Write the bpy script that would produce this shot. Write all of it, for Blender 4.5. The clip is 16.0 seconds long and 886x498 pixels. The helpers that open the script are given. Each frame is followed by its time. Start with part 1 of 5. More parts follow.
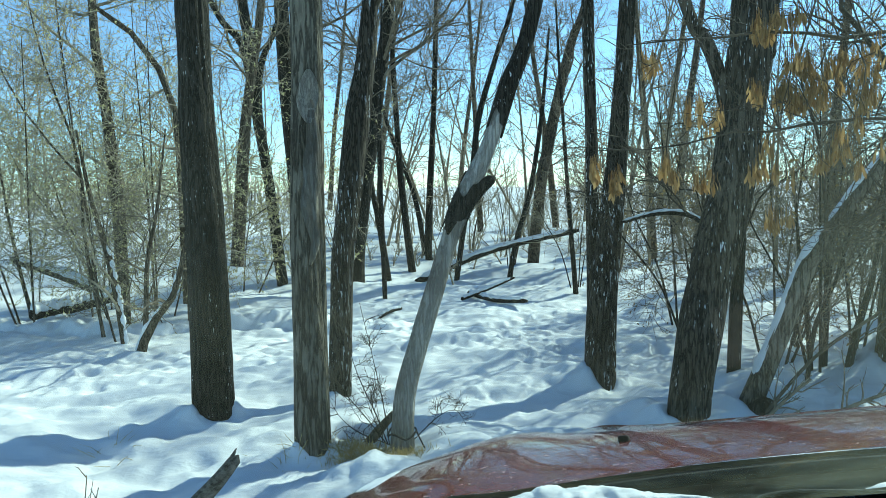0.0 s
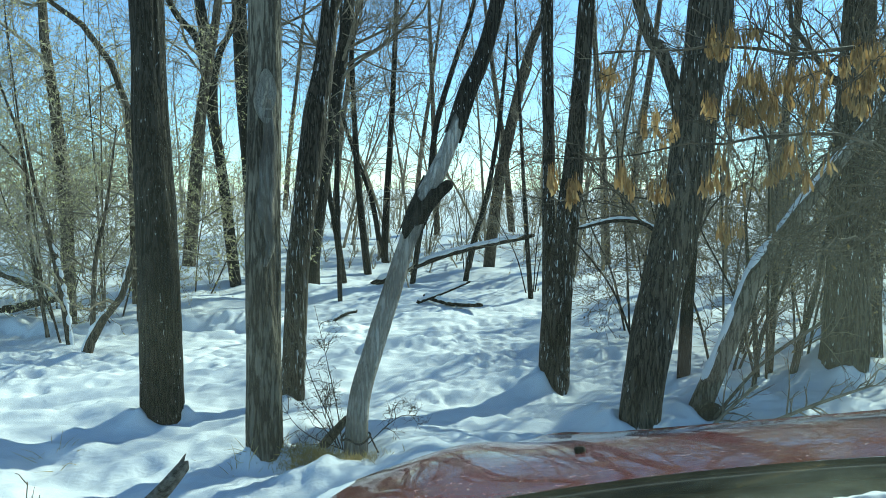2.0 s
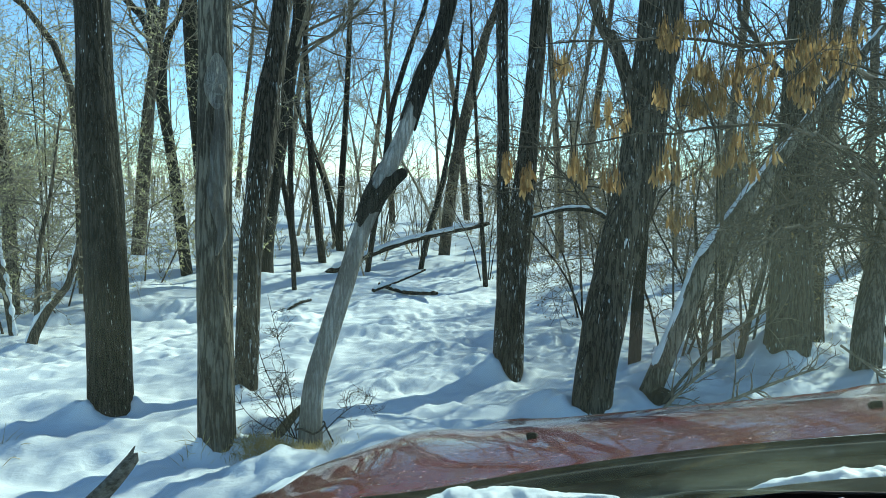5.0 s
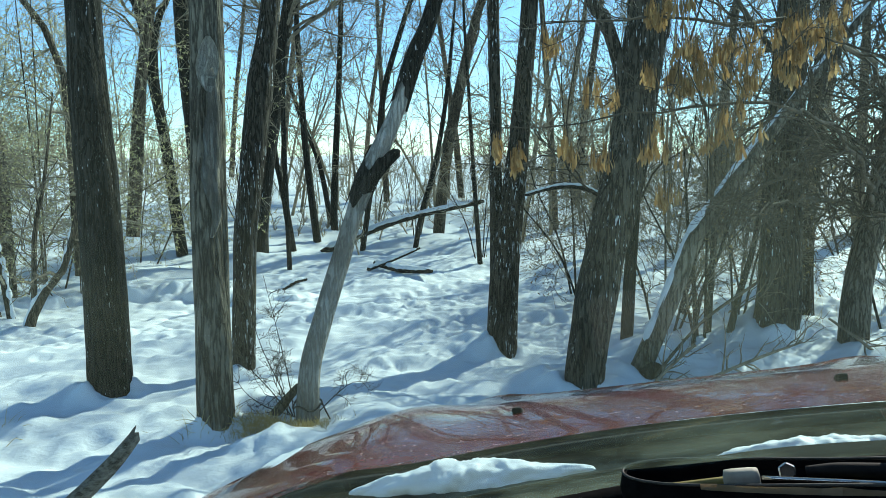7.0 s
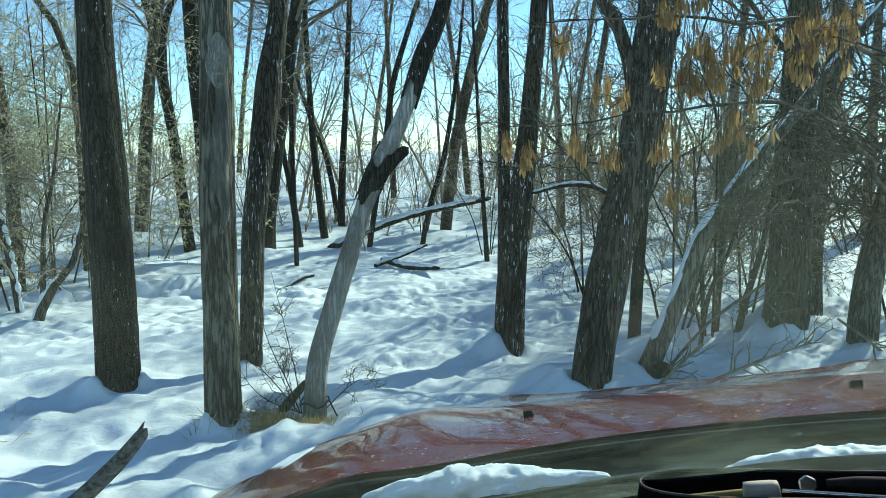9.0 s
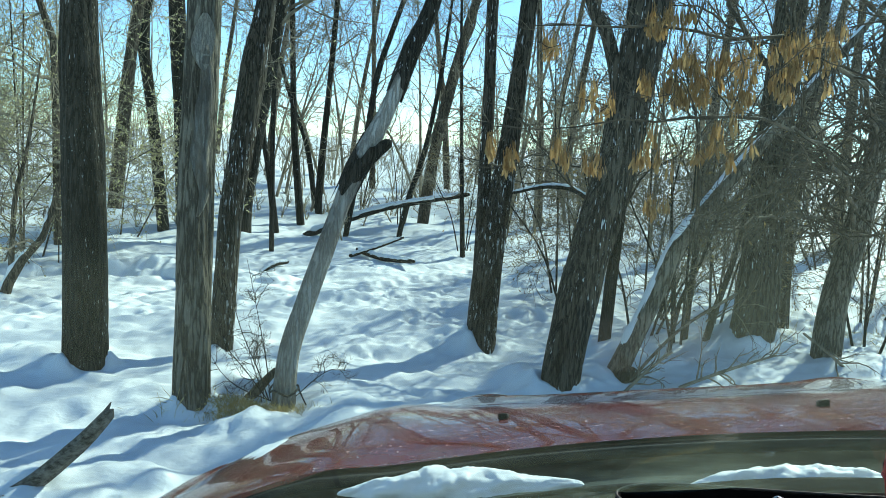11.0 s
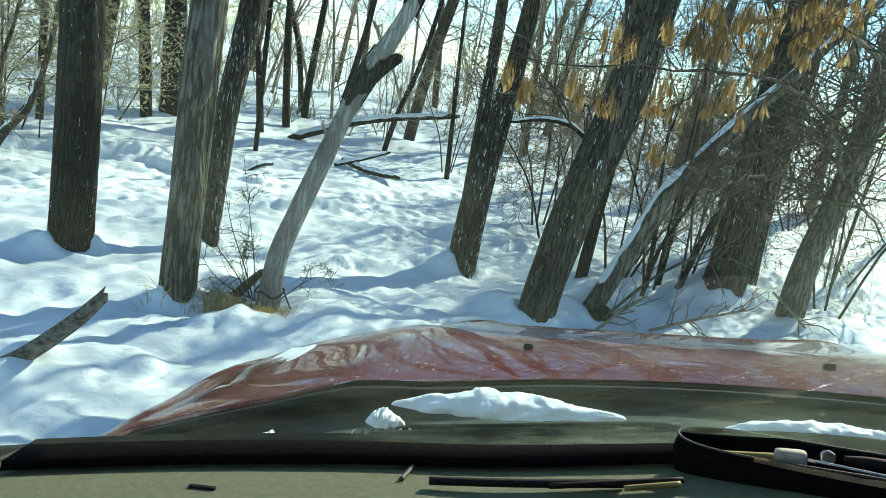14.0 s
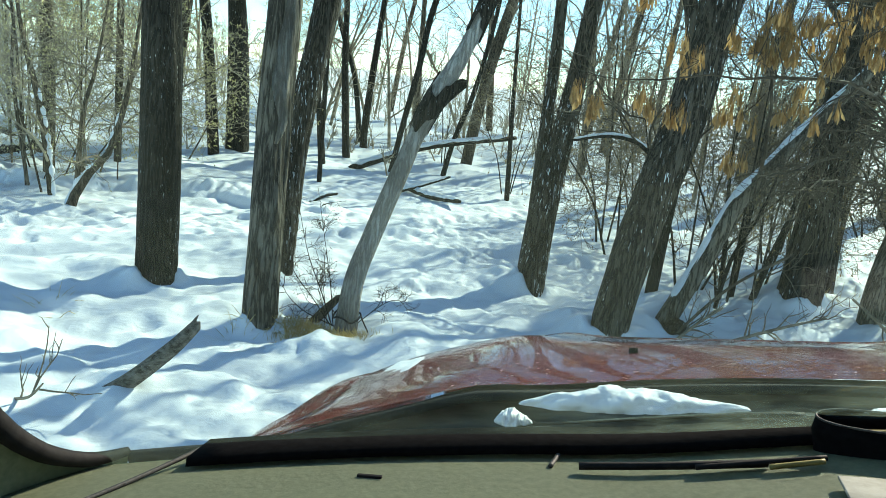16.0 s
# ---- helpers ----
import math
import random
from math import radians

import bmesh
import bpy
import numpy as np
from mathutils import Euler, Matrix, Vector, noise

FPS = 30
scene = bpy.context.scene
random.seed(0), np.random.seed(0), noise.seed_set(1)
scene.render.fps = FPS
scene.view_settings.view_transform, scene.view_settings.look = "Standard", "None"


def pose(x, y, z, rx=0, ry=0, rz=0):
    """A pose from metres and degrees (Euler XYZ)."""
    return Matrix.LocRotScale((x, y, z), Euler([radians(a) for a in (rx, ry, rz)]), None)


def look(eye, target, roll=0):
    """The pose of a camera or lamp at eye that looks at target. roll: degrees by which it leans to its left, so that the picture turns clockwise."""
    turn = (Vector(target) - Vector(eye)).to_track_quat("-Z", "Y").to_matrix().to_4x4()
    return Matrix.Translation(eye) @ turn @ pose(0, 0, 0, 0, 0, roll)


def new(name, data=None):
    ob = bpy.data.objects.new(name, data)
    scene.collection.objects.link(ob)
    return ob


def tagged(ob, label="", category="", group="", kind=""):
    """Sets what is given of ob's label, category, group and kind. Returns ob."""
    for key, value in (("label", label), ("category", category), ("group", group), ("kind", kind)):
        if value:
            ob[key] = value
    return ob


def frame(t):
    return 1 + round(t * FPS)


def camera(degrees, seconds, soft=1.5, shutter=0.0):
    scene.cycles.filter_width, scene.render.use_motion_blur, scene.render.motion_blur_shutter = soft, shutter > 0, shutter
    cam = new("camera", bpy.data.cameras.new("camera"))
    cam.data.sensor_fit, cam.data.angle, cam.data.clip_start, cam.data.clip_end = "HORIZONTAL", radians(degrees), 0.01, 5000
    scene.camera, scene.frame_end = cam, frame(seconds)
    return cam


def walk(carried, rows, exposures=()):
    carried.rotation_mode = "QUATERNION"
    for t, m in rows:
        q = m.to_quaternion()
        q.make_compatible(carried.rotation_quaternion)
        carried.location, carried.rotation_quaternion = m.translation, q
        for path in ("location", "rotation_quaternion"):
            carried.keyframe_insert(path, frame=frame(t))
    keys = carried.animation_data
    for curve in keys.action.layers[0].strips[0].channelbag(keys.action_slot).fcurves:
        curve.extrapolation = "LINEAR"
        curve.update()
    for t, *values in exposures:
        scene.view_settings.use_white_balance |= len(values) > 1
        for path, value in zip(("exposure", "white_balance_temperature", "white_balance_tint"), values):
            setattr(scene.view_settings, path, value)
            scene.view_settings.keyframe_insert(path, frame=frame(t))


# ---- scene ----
cam = camera(60.9, 16.0, soft=0.8)
walk(cam, [
    (0, look((0.215, -0.564, 1.609), (0.157, 1.428, 1.436), -1.30)),
    (0.5, look((0.212, -0.564, 1.616), (0.141, 1.426, 1.427), -0.93)),
    (1, look((0.213, -0.564, 1.620), (0.135, 1.427, 1.454), -1.53)),
    (1.5, look((0.211, -0.547, 1.610), (0.232, 1.445, 1.437), -0.27)),
    (2, look((0.208, -0.554, 1.620), (0.267, 1.438, 1.452), -0.10)),
    (2.5, look((0.206, -0.551, 1.618), (0.259, 1.440, 1.442), -0.89)),
    (3, look((0.209, -0.561, 1.612), (0.268, 1.429, 1.428), -0.87)),
    (3.5, look((0.217, -0.565, 1.614), (0.321, 1.423, 1.427), -0.72)),
    (6, look((0.210, -0.544, 1.634), (0.452, 1.427, 1.392), 0.58)),
    (6.5, look((0.221, -0.570, 1.644), (0.520, 1.378, 1.304), 0.34)),
    (7, look((0.222, -0.605, 1.638), (0.410, 1.370, 1.379), -0.44)),
    (7.5, look((0.230, -0.618, 1.640), (0.393, 1.363, 1.422), -0.51)),
    (8, look((0.224, -0.618, 1.634), (0.388, 1.367, 1.447), 0.74)),
    (8.5, look((0.221, -0.617, 1.641), (0.381, 1.368, 1.457), 0.69)),
    (9, look((0.212, -0.598, 1.648), (0.383, 1.376, 1.379), -0.11)),
    (11.5, look((0.192, -0.604, 1.663), (0.438, 1.361, 1.379), 3.70)),
    (12, look((0.213, -0.566, 1.654), (0.444, 1.403, 1.391), 2.03)),
    (12.5, look((0.137, -0.585, 1.679), (0.352, 1.380, 1.372), 6.66)),
    (13, look((0.125, -0.577, 1.661), (0.411, 1.376, 1.334), 6.30)),
    (13.5, look((0.096, -0.570, 1.687), (0.448, 1.350, 1.234), 10.17)),
    (14, look((0.046, -0.630, 1.674), (0.381, 1.289, 1.188), 10.43)),
    (14.5, look((-0.089, -0.682, 1.664), (0.220, 1.237, 1.159), 11.83)),
    (15, look((-0.043, -0.636, 1.666), (0.260, 1.289, 1.161), 6.08)),
    (15.5, look((-0.054, -0.631, 1.669), (0.217, 1.297, 1.156), 4.06)),
    (16, look((-0.056, -0.694, 1.654), (0.125, 1.259, 1.207), 6.97)),
], exposures=[(0.0, 0.63, 6450, 10), (9.2, 0.60, 6450, 10), (11.5, 0.78, 6600, 10), (12.5, 0.80, 6800, 10), (13.5, 0.86, 7000, 10), (14.5, 1.02, 7100, 10), (16.0, 0.95, 7050, 10)])

# ---- light ----
SUN_AZ, SUN_EL = radians(49), radians(35)      # clockwise from +y, above the horizon
sky = bpy.data.worlds.new("sky")
scene.world = sky
sky.use_nodes = True
wn = sky.node_tree.nodes
tex = wn.new("ShaderNodeTexSky")
tex.sky_type, tex.sun_disc = "NISHITA", False
tex.sun_elevation, tex.sun_rotation = SUN_EL, SUN_AZ
tex.air_density, tex.dust_density, tex.ozone_density, tex.altitude = 0.85, 0.0, 2.8, 1500
sky.node_tree.links.new(tex.outputs[0], wn["Background"].inputs[0])
wn["Background"].inputs[1].default_value = 0.15
sun = bpy.data.lights.new("sun", "SUN")
sun.energy, sun.angle, sun.color = 4.3, radians(0.6), (1.0, 0.94, 0.82)
sun_ob = new("sun", sun)
sun_dir = Vector((math.sin(SUN_AZ) * math.cos(SUN_EL), math.cos(SUN_AZ) * math.cos(SUN_EL), math.sin(SUN_EL)))
sun_ob.matrix_world = look(sun_dir * 40, (0, 0, 0))


# ---- materials ----
def material(name):
    m = bpy.data.materials.new(name)
    m.use_nodes = True
    return m, m.node_tree.nodes, m.node_tree.links, m.node_tree.nodes["Principled BSDF"]


def ramp(nodes, stops):
    r = nodes.new("ShaderNodeValToRGB")
    while len(r.color_ramp.elements) < len(stops):
        r.color_ramp.elements.new(0.5)
    for e, (p, c) in zip(r.color_ramp.elements, stops):
        e.position, e.color = p, (*c, 1.0) if len(c) == 3 else c
    return r


def grain(nodes, links, scale, stretch=(1, 1, 1), detail=4.0, rough=0.6, kind="ShaderNodeTexNoise", coord="Object"):
    c = nodes.new("ShaderNodeTexCoord")
    mp = nodes.new("ShaderNodeMapping")
    mp.inputs["Scale"].default_value = stretch
    links.new(c.outputs[coord], mp.inputs[0])
    t = nodes.new(kind)
    t.inputs["Scale"].default_value = scale
    if kind == "ShaderNodeTexNoise":
        t.inputs["Detail"].default_value, t.inputs["Roughness"].default_value = detail, rough
    links.new(mp.outputs[0], t.inputs["Vector"])
    return t


def mixer(nodes, links, fac, a, b):
    m = nodes.new("ShaderNodeMix")
    m.data_type = "RGBA"
    for sock, v in ((m.inputs["Factor"], fac), (m.inputs["A"], a), (m.inputs["B"], b)):
        if isinstance(v, bpy.types.NodeSocket):
            links.new(v, sock)
        else:
            sock.default_value = (*v, 1.0) if isinstance(v, tuple) and len(v) == 3 else v
    return m.outputs["Result"]


def bumped(nodes, links, bsdf, height, strength, distance, under=None):
    b = nodes.new("ShaderNodeBump")
    b.inputs["Strength"].default_value, b.inputs["Distance"].default_value = strength, distance
    links.new(height, b.inputs["Height"])
    if under:
        links.new(under, b.inputs["Normal"])
    links.new(b.outputs[0], bsdf.inputs["Normal"])
    return b.outputs[0]


def snow_material():
    m, n, l, b = material("snow")
    big = grain(n, l, 1.3, detail=5)
    fine = grain(n, l, 60, detail=5, rough=0.7)
    tone = ramp(n, [(0.3, (0.74, 0.76, 0.79)), (0.7, (0.84, 0.85, 0.86))])
    l.new(big.outputs[0], tone.inputs[0])
    l.new(tone.outputs[0], b.inputs["Base Color"])
    b.inputs["Roughness"].default_value = 0.62
    b.inputs["Specular IOR Level"].default_value = 0.35
    mid = grain(n, l, 9, (1, 1.25, 1), detail=4, rough=0.55)
    nb = bumped(n, l, b, mid.outputs[0], 0.42, 0.03)
    bumped(n, l, b, fine.outputs[0], 0.08, 0.004, nb)
    return m


def bark_material(name, dark, light, flecks=0.0, scale=54.0, bleach=0.0):
    m, n, l, b = material(name)
    furrow = grain(n, l, scale, (1, 1, 0.10), detail=5, rough=0.58)
    fine = grain(n, l, 140, (1, 1, 0.5), detail=4)
    stain = grain(n, l, 2.2, (1, 1, 0.6), detail=3)
    mid = tuple(0.5 * a + 0.5 * c for a, c in zip(dark, light))
    tone = ramp(n, [(0.30, mid), (0.41, light), (0.485, dark), (0.515, dark), (0.59, light), (0.72, mid)])
    l.new(furrow.outputs[0], tone.inputs[0])
    ridge = ramp(n, [(0.40, (1, 1, 1)), (0.485, (0, 0, 0)), (0.515, (0, 0, 0)), (0.60, (1, 1, 1))])
    l.new(furrow.outputs[0], ridge.inputs[0])
    patch = ramp(n, [(0.40, (0.55, 0.52, 0.50)), (0.62, (1.0, 0.98, 0.95))])
    l.new(stain.outputs[0], patch.inputs[0])
    mul = n.new("ShaderNodeMix")
    mul.data_type, mul.blend_type = "RGBA", "MULTIPLY"
    mul.inputs["Factor"].default_value = 1.0
    l.new(tone.outputs[0], mul.inputs["A"])
    l.new(patch.outputs[0], mul.inputs["B"])
    col = mul.outputs["Result"]
    if bleach:
        wood = grain(n, l, 1.6, (1, 1, 0.5), detail=2)
        bare = ramp(n, [(0.52 - bleach, (0, 0, 0)), (0.58 - bleach, (1, 1, 1))])
        l.new(wood.outputs[0], bare.inputs[0])
        col = mixer(n, l, bare.outputs[0], col, (0.42, 0.38, 0.33))
    if flecks:
        f = grain(n, l, 70, (1, 1, 0.16), detail=3, rough=0.6)
        cut = ramp(n, [(0.72 - 0.1 * flecks, (0, 0, 0)), (0.745 - 0.1 * flecks, (1, 1, 1))])
        l.new(f.outputs[0], cut.inputs[0])
        zone = grain(n, l, 3.1, (1, 1, 0.7), detail=2)
        where = ramp(n, [(0.42, (0, 0, 0)), (0.56, (1, 1, 1))])
        l.new(zone.outputs[0], where.inputs[0])
        both = n.new("ShaderNodeMath")
        both.operation = "MULTIPLY"
        l.new(cut.outputs[0], both.inputs[0])
        l.new(where.outputs[0], both.inputs[1])
        col = mixer(n, l, both.outputs[0], col, (0.82, 0.84, 0.88))
    l.new(col, b.inputs["Base Color"])
    b.inputs["Roughness"].default_value = 0.9
    b.inputs["Specular IOR Level"].default_value = 0.25
    nb = bumped(n, l, b, ridge.outputs[0], 0.9, 0.014)
    bumped(n, l, b, fine.outputs[0], 0.4, 0.004, nb)
    return m


def plain_material(name, a, c, scale=30.0, rough=0.8, spec=0.3, bump=0.2, stretch=(1, 1, 1), coord="Object"):
    m, n, l, b = material(name)
    g = grain(n, l, scale, stretch, coord=coord)
    tone = ramp(n, [(0.35, a), (0.65, c)])
    l.new(g.outputs[0], tone.inputs[0])
    l.new(tone.outputs[0], b.inputs["Base Color"])
    b.inputs["Roughness"].default_value, b.inputs["Specular IOR Level"].default_value = rough, spec
    if bump:
        bumped(n, l, b, g.outputs[0], bump, 0.004)
    return m


def leaf_material(name, a, c):
    m, n, l, b = material(name)
    info = n.new("ShaderNodeNewGeometry")
    tone = ramp(n, [(0.0, a), (1.0, c)])
    l.new(info.outputs["Random Per Island"], tone.inputs[0])
    l.new(tone.outputs[0], b.inputs["Base Color"])
    b.inputs["Roughness"].default_value = 0.7
    b.inputs["Specular IOR Level"].default_value = 0.2
    tr = n.new("ShaderNodeBsdfTranslucent")
    l.new(tone.outputs[0], tr.inputs[0])
    mx = n.new("ShaderNodeMixShader")
    mx.inputs[0].default_value = 0.55
    l.new(b.outputs[0], mx.inputs[1])
    l.new(tr.outputs[0], mx.inputs[2])
    l.new(mx.outputs[0], n["Material Output"].inputs[0])
    return m


def paint_material():
    m, n, l, b = material("red_paint")
    # pale patches: some dust, plus sky and snow reflections painted into the red
    dust_and_sheen = grain(n, l, 5, (1, 1, 1), detail=6, rough=0.7)
    speck = grain(n, l, 90, detail=3)
    cut = ramp(n, [(0.40, (0.04, 0.04, 0.04)), (0.70, (0.50, 0.50, 0.50))])
    l.new(dust_and_sheen.outputs[0], cut.inputs[0])
    ice = ramp(n, [(0.64, (0, 0, 0)), (0.70, (1, 1, 1))])
    l.new(speck.outputs[0], ice.inputs[0])
    col = mixer(n, l, cut.outputs[0], (0.30, 0.028, 0.020), (0.31, 0.235, 0.205))
    col = mixer(n, l, ice.outputs[0], col, (0.62, 0.50, 0.48))
    l.new(col, b.inputs["Base Color"])
    rg = ramp(n, [(0.4, (0.10, 0.10, 0.10)), (0.75, (0.30, 0.30, 0.30))])
    l.new(dust_and_sheen.outputs[0], rg.inputs[0])
    l.new(rg.outputs[0], b.inputs["Roughness"])
    b.inputs["Coat Weight"].default_value = 1.0
    b.inputs["Coat IOR"].default_value = 2.2
    b.inputs["Coat Roughness"].default_value = 0.012
    wave = grain(n, l, 3.2, (1, 0.6, 1), detail=2)
    nb = bumped(n, l, b, wave.outputs[0], 0.035, 0.05)
    l.new(nb, b.inputs["Coat Normal"])
    bumped(n, l, b, dust_and_sheen.outputs[0], 0.03, 0.02, nb)
    return m


def pane_material():
    m, n, l, b = material("windshield_glass")
    n.remove(b)
    clear = n.new("ShaderNodeBsdfTransparent")
    clear.inputs[0].default_value = (0.695, 0.94, 0.89, 1)
    shine = n.new("ShaderNodeBsdfGlossy")
    shine.inputs["Roughness"].default_value = 0.02
    fres = n.new("ShaderNodeFresnel")
    fres.inputs[0].default_value = 1.45
    half = n.new("ShaderNodeMath")
    half.operation = "MULTIPLY"
    half.inputs[1].default_value = 0.9
    l.new(fres.outputs[0], half.inputs[0])
    a = n.new("ShaderNodeMixShader")
    l.new(half.outputs[0], a.inputs[0])
    l.new(clear.outputs[0], a.inputs[1])
    l.new(shine.outputs[0], a.inputs[2])
    film = n.new("ShaderNodeBsdfTranslucent")
    film.inputs[0].default_value = (0.56, 0.78, 0.58, 1)
    smear = grain(n, l, 2.5, (1, 0.4, 1), detail=5)
    much = ramp(n, [(0.42, (0.005, 0.005, 0.005)), (0.78, (0.028, 0.028, 0.028))])
    l.new(smear.outputs[0], much.inputs[0])
    # soft greenish patch: a reflection in the glass, put in as extra film
    c2 = n.new("ShaderNodeTexCoord")
    mp2 = n.new("ShaderNodeMapping")
    mp2.inputs["Scale"].default_value = (10.0, 0.0, 8.0)
    mp2.inputs["Location"].default_value = (-0.055 * 10.0, 0.0, -0.225 * 8.0)
    l.new(c2.outputs["Object"], mp2.inputs[0])
    blob = n.new("ShaderNodeTexGradient")
    blob.gradient_type = "SPHERICAL"
    l.new(mp2.outputs[0], blob.inputs[0])
    streak = grain(n, l, 9, (1, 0.5, 2.2), detail=4)
    glare_patch = n.new("ShaderNodeMath")
    glare_patch.operation = "MULTIPLY"
    l.new(blob.outputs["Fac"], glare_patch.inputs[0])
    l.new(streak.outputs[0], glare_patch.inputs[1])
    total = n.new("ShaderNodeMath")
    total.operation = "MULTIPLY_ADD"
    total.inputs[1].default_value = 0.05
    l.new(glare_patch.outputs[0], total.inputs[0])
    l.new(much.outputs[0], total.inputs[2])
    # grime left along the foot of the glass, thicker towards the driver's far side to paint in glare there
    split = n.new("ShaderNodeSeparateXYZ")
    l.new(c2.outputs["Object"], split.inputs[0])
    low, side = n.new("ShaderNodeMapRange"), n.new("ShaderNodeMapRange")
    for node, sock, a0, a1, b0, b1 in ((low, "Z", 0.02, 0.135, 1.0, 0.0), (side, "X", -0.45, 0.08, 0.14, 1.0)):
        l.new(split.outputs[sock], node.inputs["Value"])
        for key, val in (("From Min", a0), ("From Max", a1), ("To Min", b0), ("To Max", b1)):
            node.inputs[key].default_value = val
    blot = grain(n, l, 8, (0.8, 1, 2.6), detail=6, rough=0.68)
    patchy = ramp(n, [(0.42, (0.08, 0.08, 0.08)), (0.62, (1, 1, 1))])
    l.new(blot.outputs[0], patchy.inputs[0])
    film_and_glare = total.outputs[0]
    amount = None
    for sock in (low.outputs[0], side.outputs[0], patchy.outputs[0]):
        if amount is None:
            amount = sock
            continue
        times = n.new("ShaderNodeMath")
        times.operation = "MULTIPLY"
        l.new(amount, times.inputs[0])
        l.new(sock, times.inputs[1])
        amount = times.outputs[0]
    plus = n.new("ShaderNodeMath")
    plus.operation = "MULTIPLY_ADD"
    plus.inputs[1].default_value = 0.15
    l.new(amount, plus.inputs[0])
    l.new(film_and_glare, plus.inputs[2])
    o = n.new("ShaderNodeMixShader")
    l.new(plus.outputs[0], o.inputs[0])
    l.new(a.outputs[0], o.inputs[1])
    l.new(film.outputs[0], o.inputs[2])
    l.new(o.outputs[0], n["Material Output"].inputs[0])
    return m


SNOW = snow_material()
BARK_DARK = bark_material("dark_furrowed_bark", (0.0085, 0.0078, 0.0066), (0.058, 0.051, 0.041), flecks=0.45, scale=38)
BARK_FLECK = bark_material("snow_flecked_bark", (0.018, 0.014, 0.010), (0.120, 0.100, 0.076), flecks=1.15, scale=36)
BARK_GREY = bark_material("grey_bark", (0.060, 0.053, 0.042), (0.275, 0.245, 0.195), scale=27)
BARK_OLD = bark_material("old_furrowed_bark", (0.022, 0.019, 0.015), (0.145, 0.122, 0.092), flecks=0.75, scale=31)
BARK_DEAD = bark_material("weathered_dead_wood", (0.31, 0.285, 0.25), (0.50, 0.475, 0.43), scale=34)
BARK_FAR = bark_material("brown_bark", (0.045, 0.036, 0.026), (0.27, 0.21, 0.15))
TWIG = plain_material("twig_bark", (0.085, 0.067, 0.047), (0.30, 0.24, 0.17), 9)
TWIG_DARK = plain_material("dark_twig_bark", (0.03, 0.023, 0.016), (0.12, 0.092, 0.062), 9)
WEATHERED = plain_material("weathered_branch_wood", (0.035, 0.031, 0.026), (0.19, 0.172, 0.15), 55, 0.9, 0.2, 0.9, (0.45, 1, 1))
# brighter copy of the twig bark, sunlight on the far saplings put into its colour
TWIG_SUNLIT = plain_material("sunlit_twig_bark", (0.14, 0.11, 0.074), (0.40, 0.32, 0.215), 9)
TWIG_TAN = plain_material("tan_twig_bark", (0.19, 0.155, 0.105), (0.50, 0.42, 0.30), 9)
LEAF_BUD = leaf_material("yellow_green_leaf", (0.42, 0.36, 0.15), (0.76, 0.68, 0.38))
LEAF_DRY = leaf_material("dry_tan_leaf", (0.20, 0.13, 0.05), (0.42, 0.30, 0.13))
SEED_WING = leaf_material("tan_seed_wing", (0.30, 0.165, 0.062), (0.54, 0.35, 0.155))
STRAW = leaf_material("straw", (0.56, 0.43, 0.18), (0.84, 0.70, 0.38))
WOOD_PALE = bark_material("pale_bare_wood", (0.46, 0.44, 0.40), (0.74, 0.72, 0.66), scale=95)
RED = paint_material()
BLACK = plain_material("black_plastic", (0.006, 0.006, 0.006), (0.014, 0.014, 0.013), 60, 0.7, 0.18)
# black pouch fabric; on the defroster strip it paints the slot's inner shade
DEEP = plain_material("black_fabric_and_slot_shade", (0.0025, 0.0025, 0.0025), (0.006, 0.006, 0.006), 90, 0.9, 0.06)
RUBBER = plain_material("black_rubber", (0.01, 0.01, 0.01), (0.022, 0.022, 0.022), 80, 0.75, 0.3)
COWL = plain_material("dusty_cowl_plastic", (0.032, 0.046, 0.043), (0.12, 0.148, 0.136), 7, 0.6, 0.4, 0.3, (0.6, 2.5, 1))
VINYL = plain_material("grey_green_vinyl", (0.185, 0.222, 0.142), (0.235, 0.273, 0.178), 110, 0.55, 0.4, 0.15)
VINYL_DARK = plain_material("dark_grey_trim", (0.035, 0.037, 0.033), (0.06, 0.062, 0.055), 160, 0.6, 0.35, 0.3)
CHROME = plain_material("dull_chrome", (0.45, 0.45, 0.43), (0.6, 0.6, 0.58), 40, 0.25, 0.5, 0.1)
CHROME.node_tree.nodes["Principled BSDF"].inputs["Metallic"].default_value = 1.0
CARD = plain_material("tan_card", (0.30, 0.23, 0.13), (0.42, 0.34, 0.22), 30, 0.8, 0.2)
CARD_GREY = plain_material("grey_beige_rubber", (0.26, 0.26, 0.21), (0.38, 0.38, 0.32), 40, 0.8, 0.2)
YELLOW = plain_material("yellow_pencil_paint", (0.16, 0.13, 0.03), (0.24, 0.20, 0.06), 30, 0.5, 0.4)
KNOB_RED = plain_material("red_plastic", (0.35, 0.012, 0.012), (0.48, 0.02, 0.02), 20, 0.35, 0.5)
PANE = pane_material()


# ---- mesh helpers ----
rng = np.random.default_rng(7)


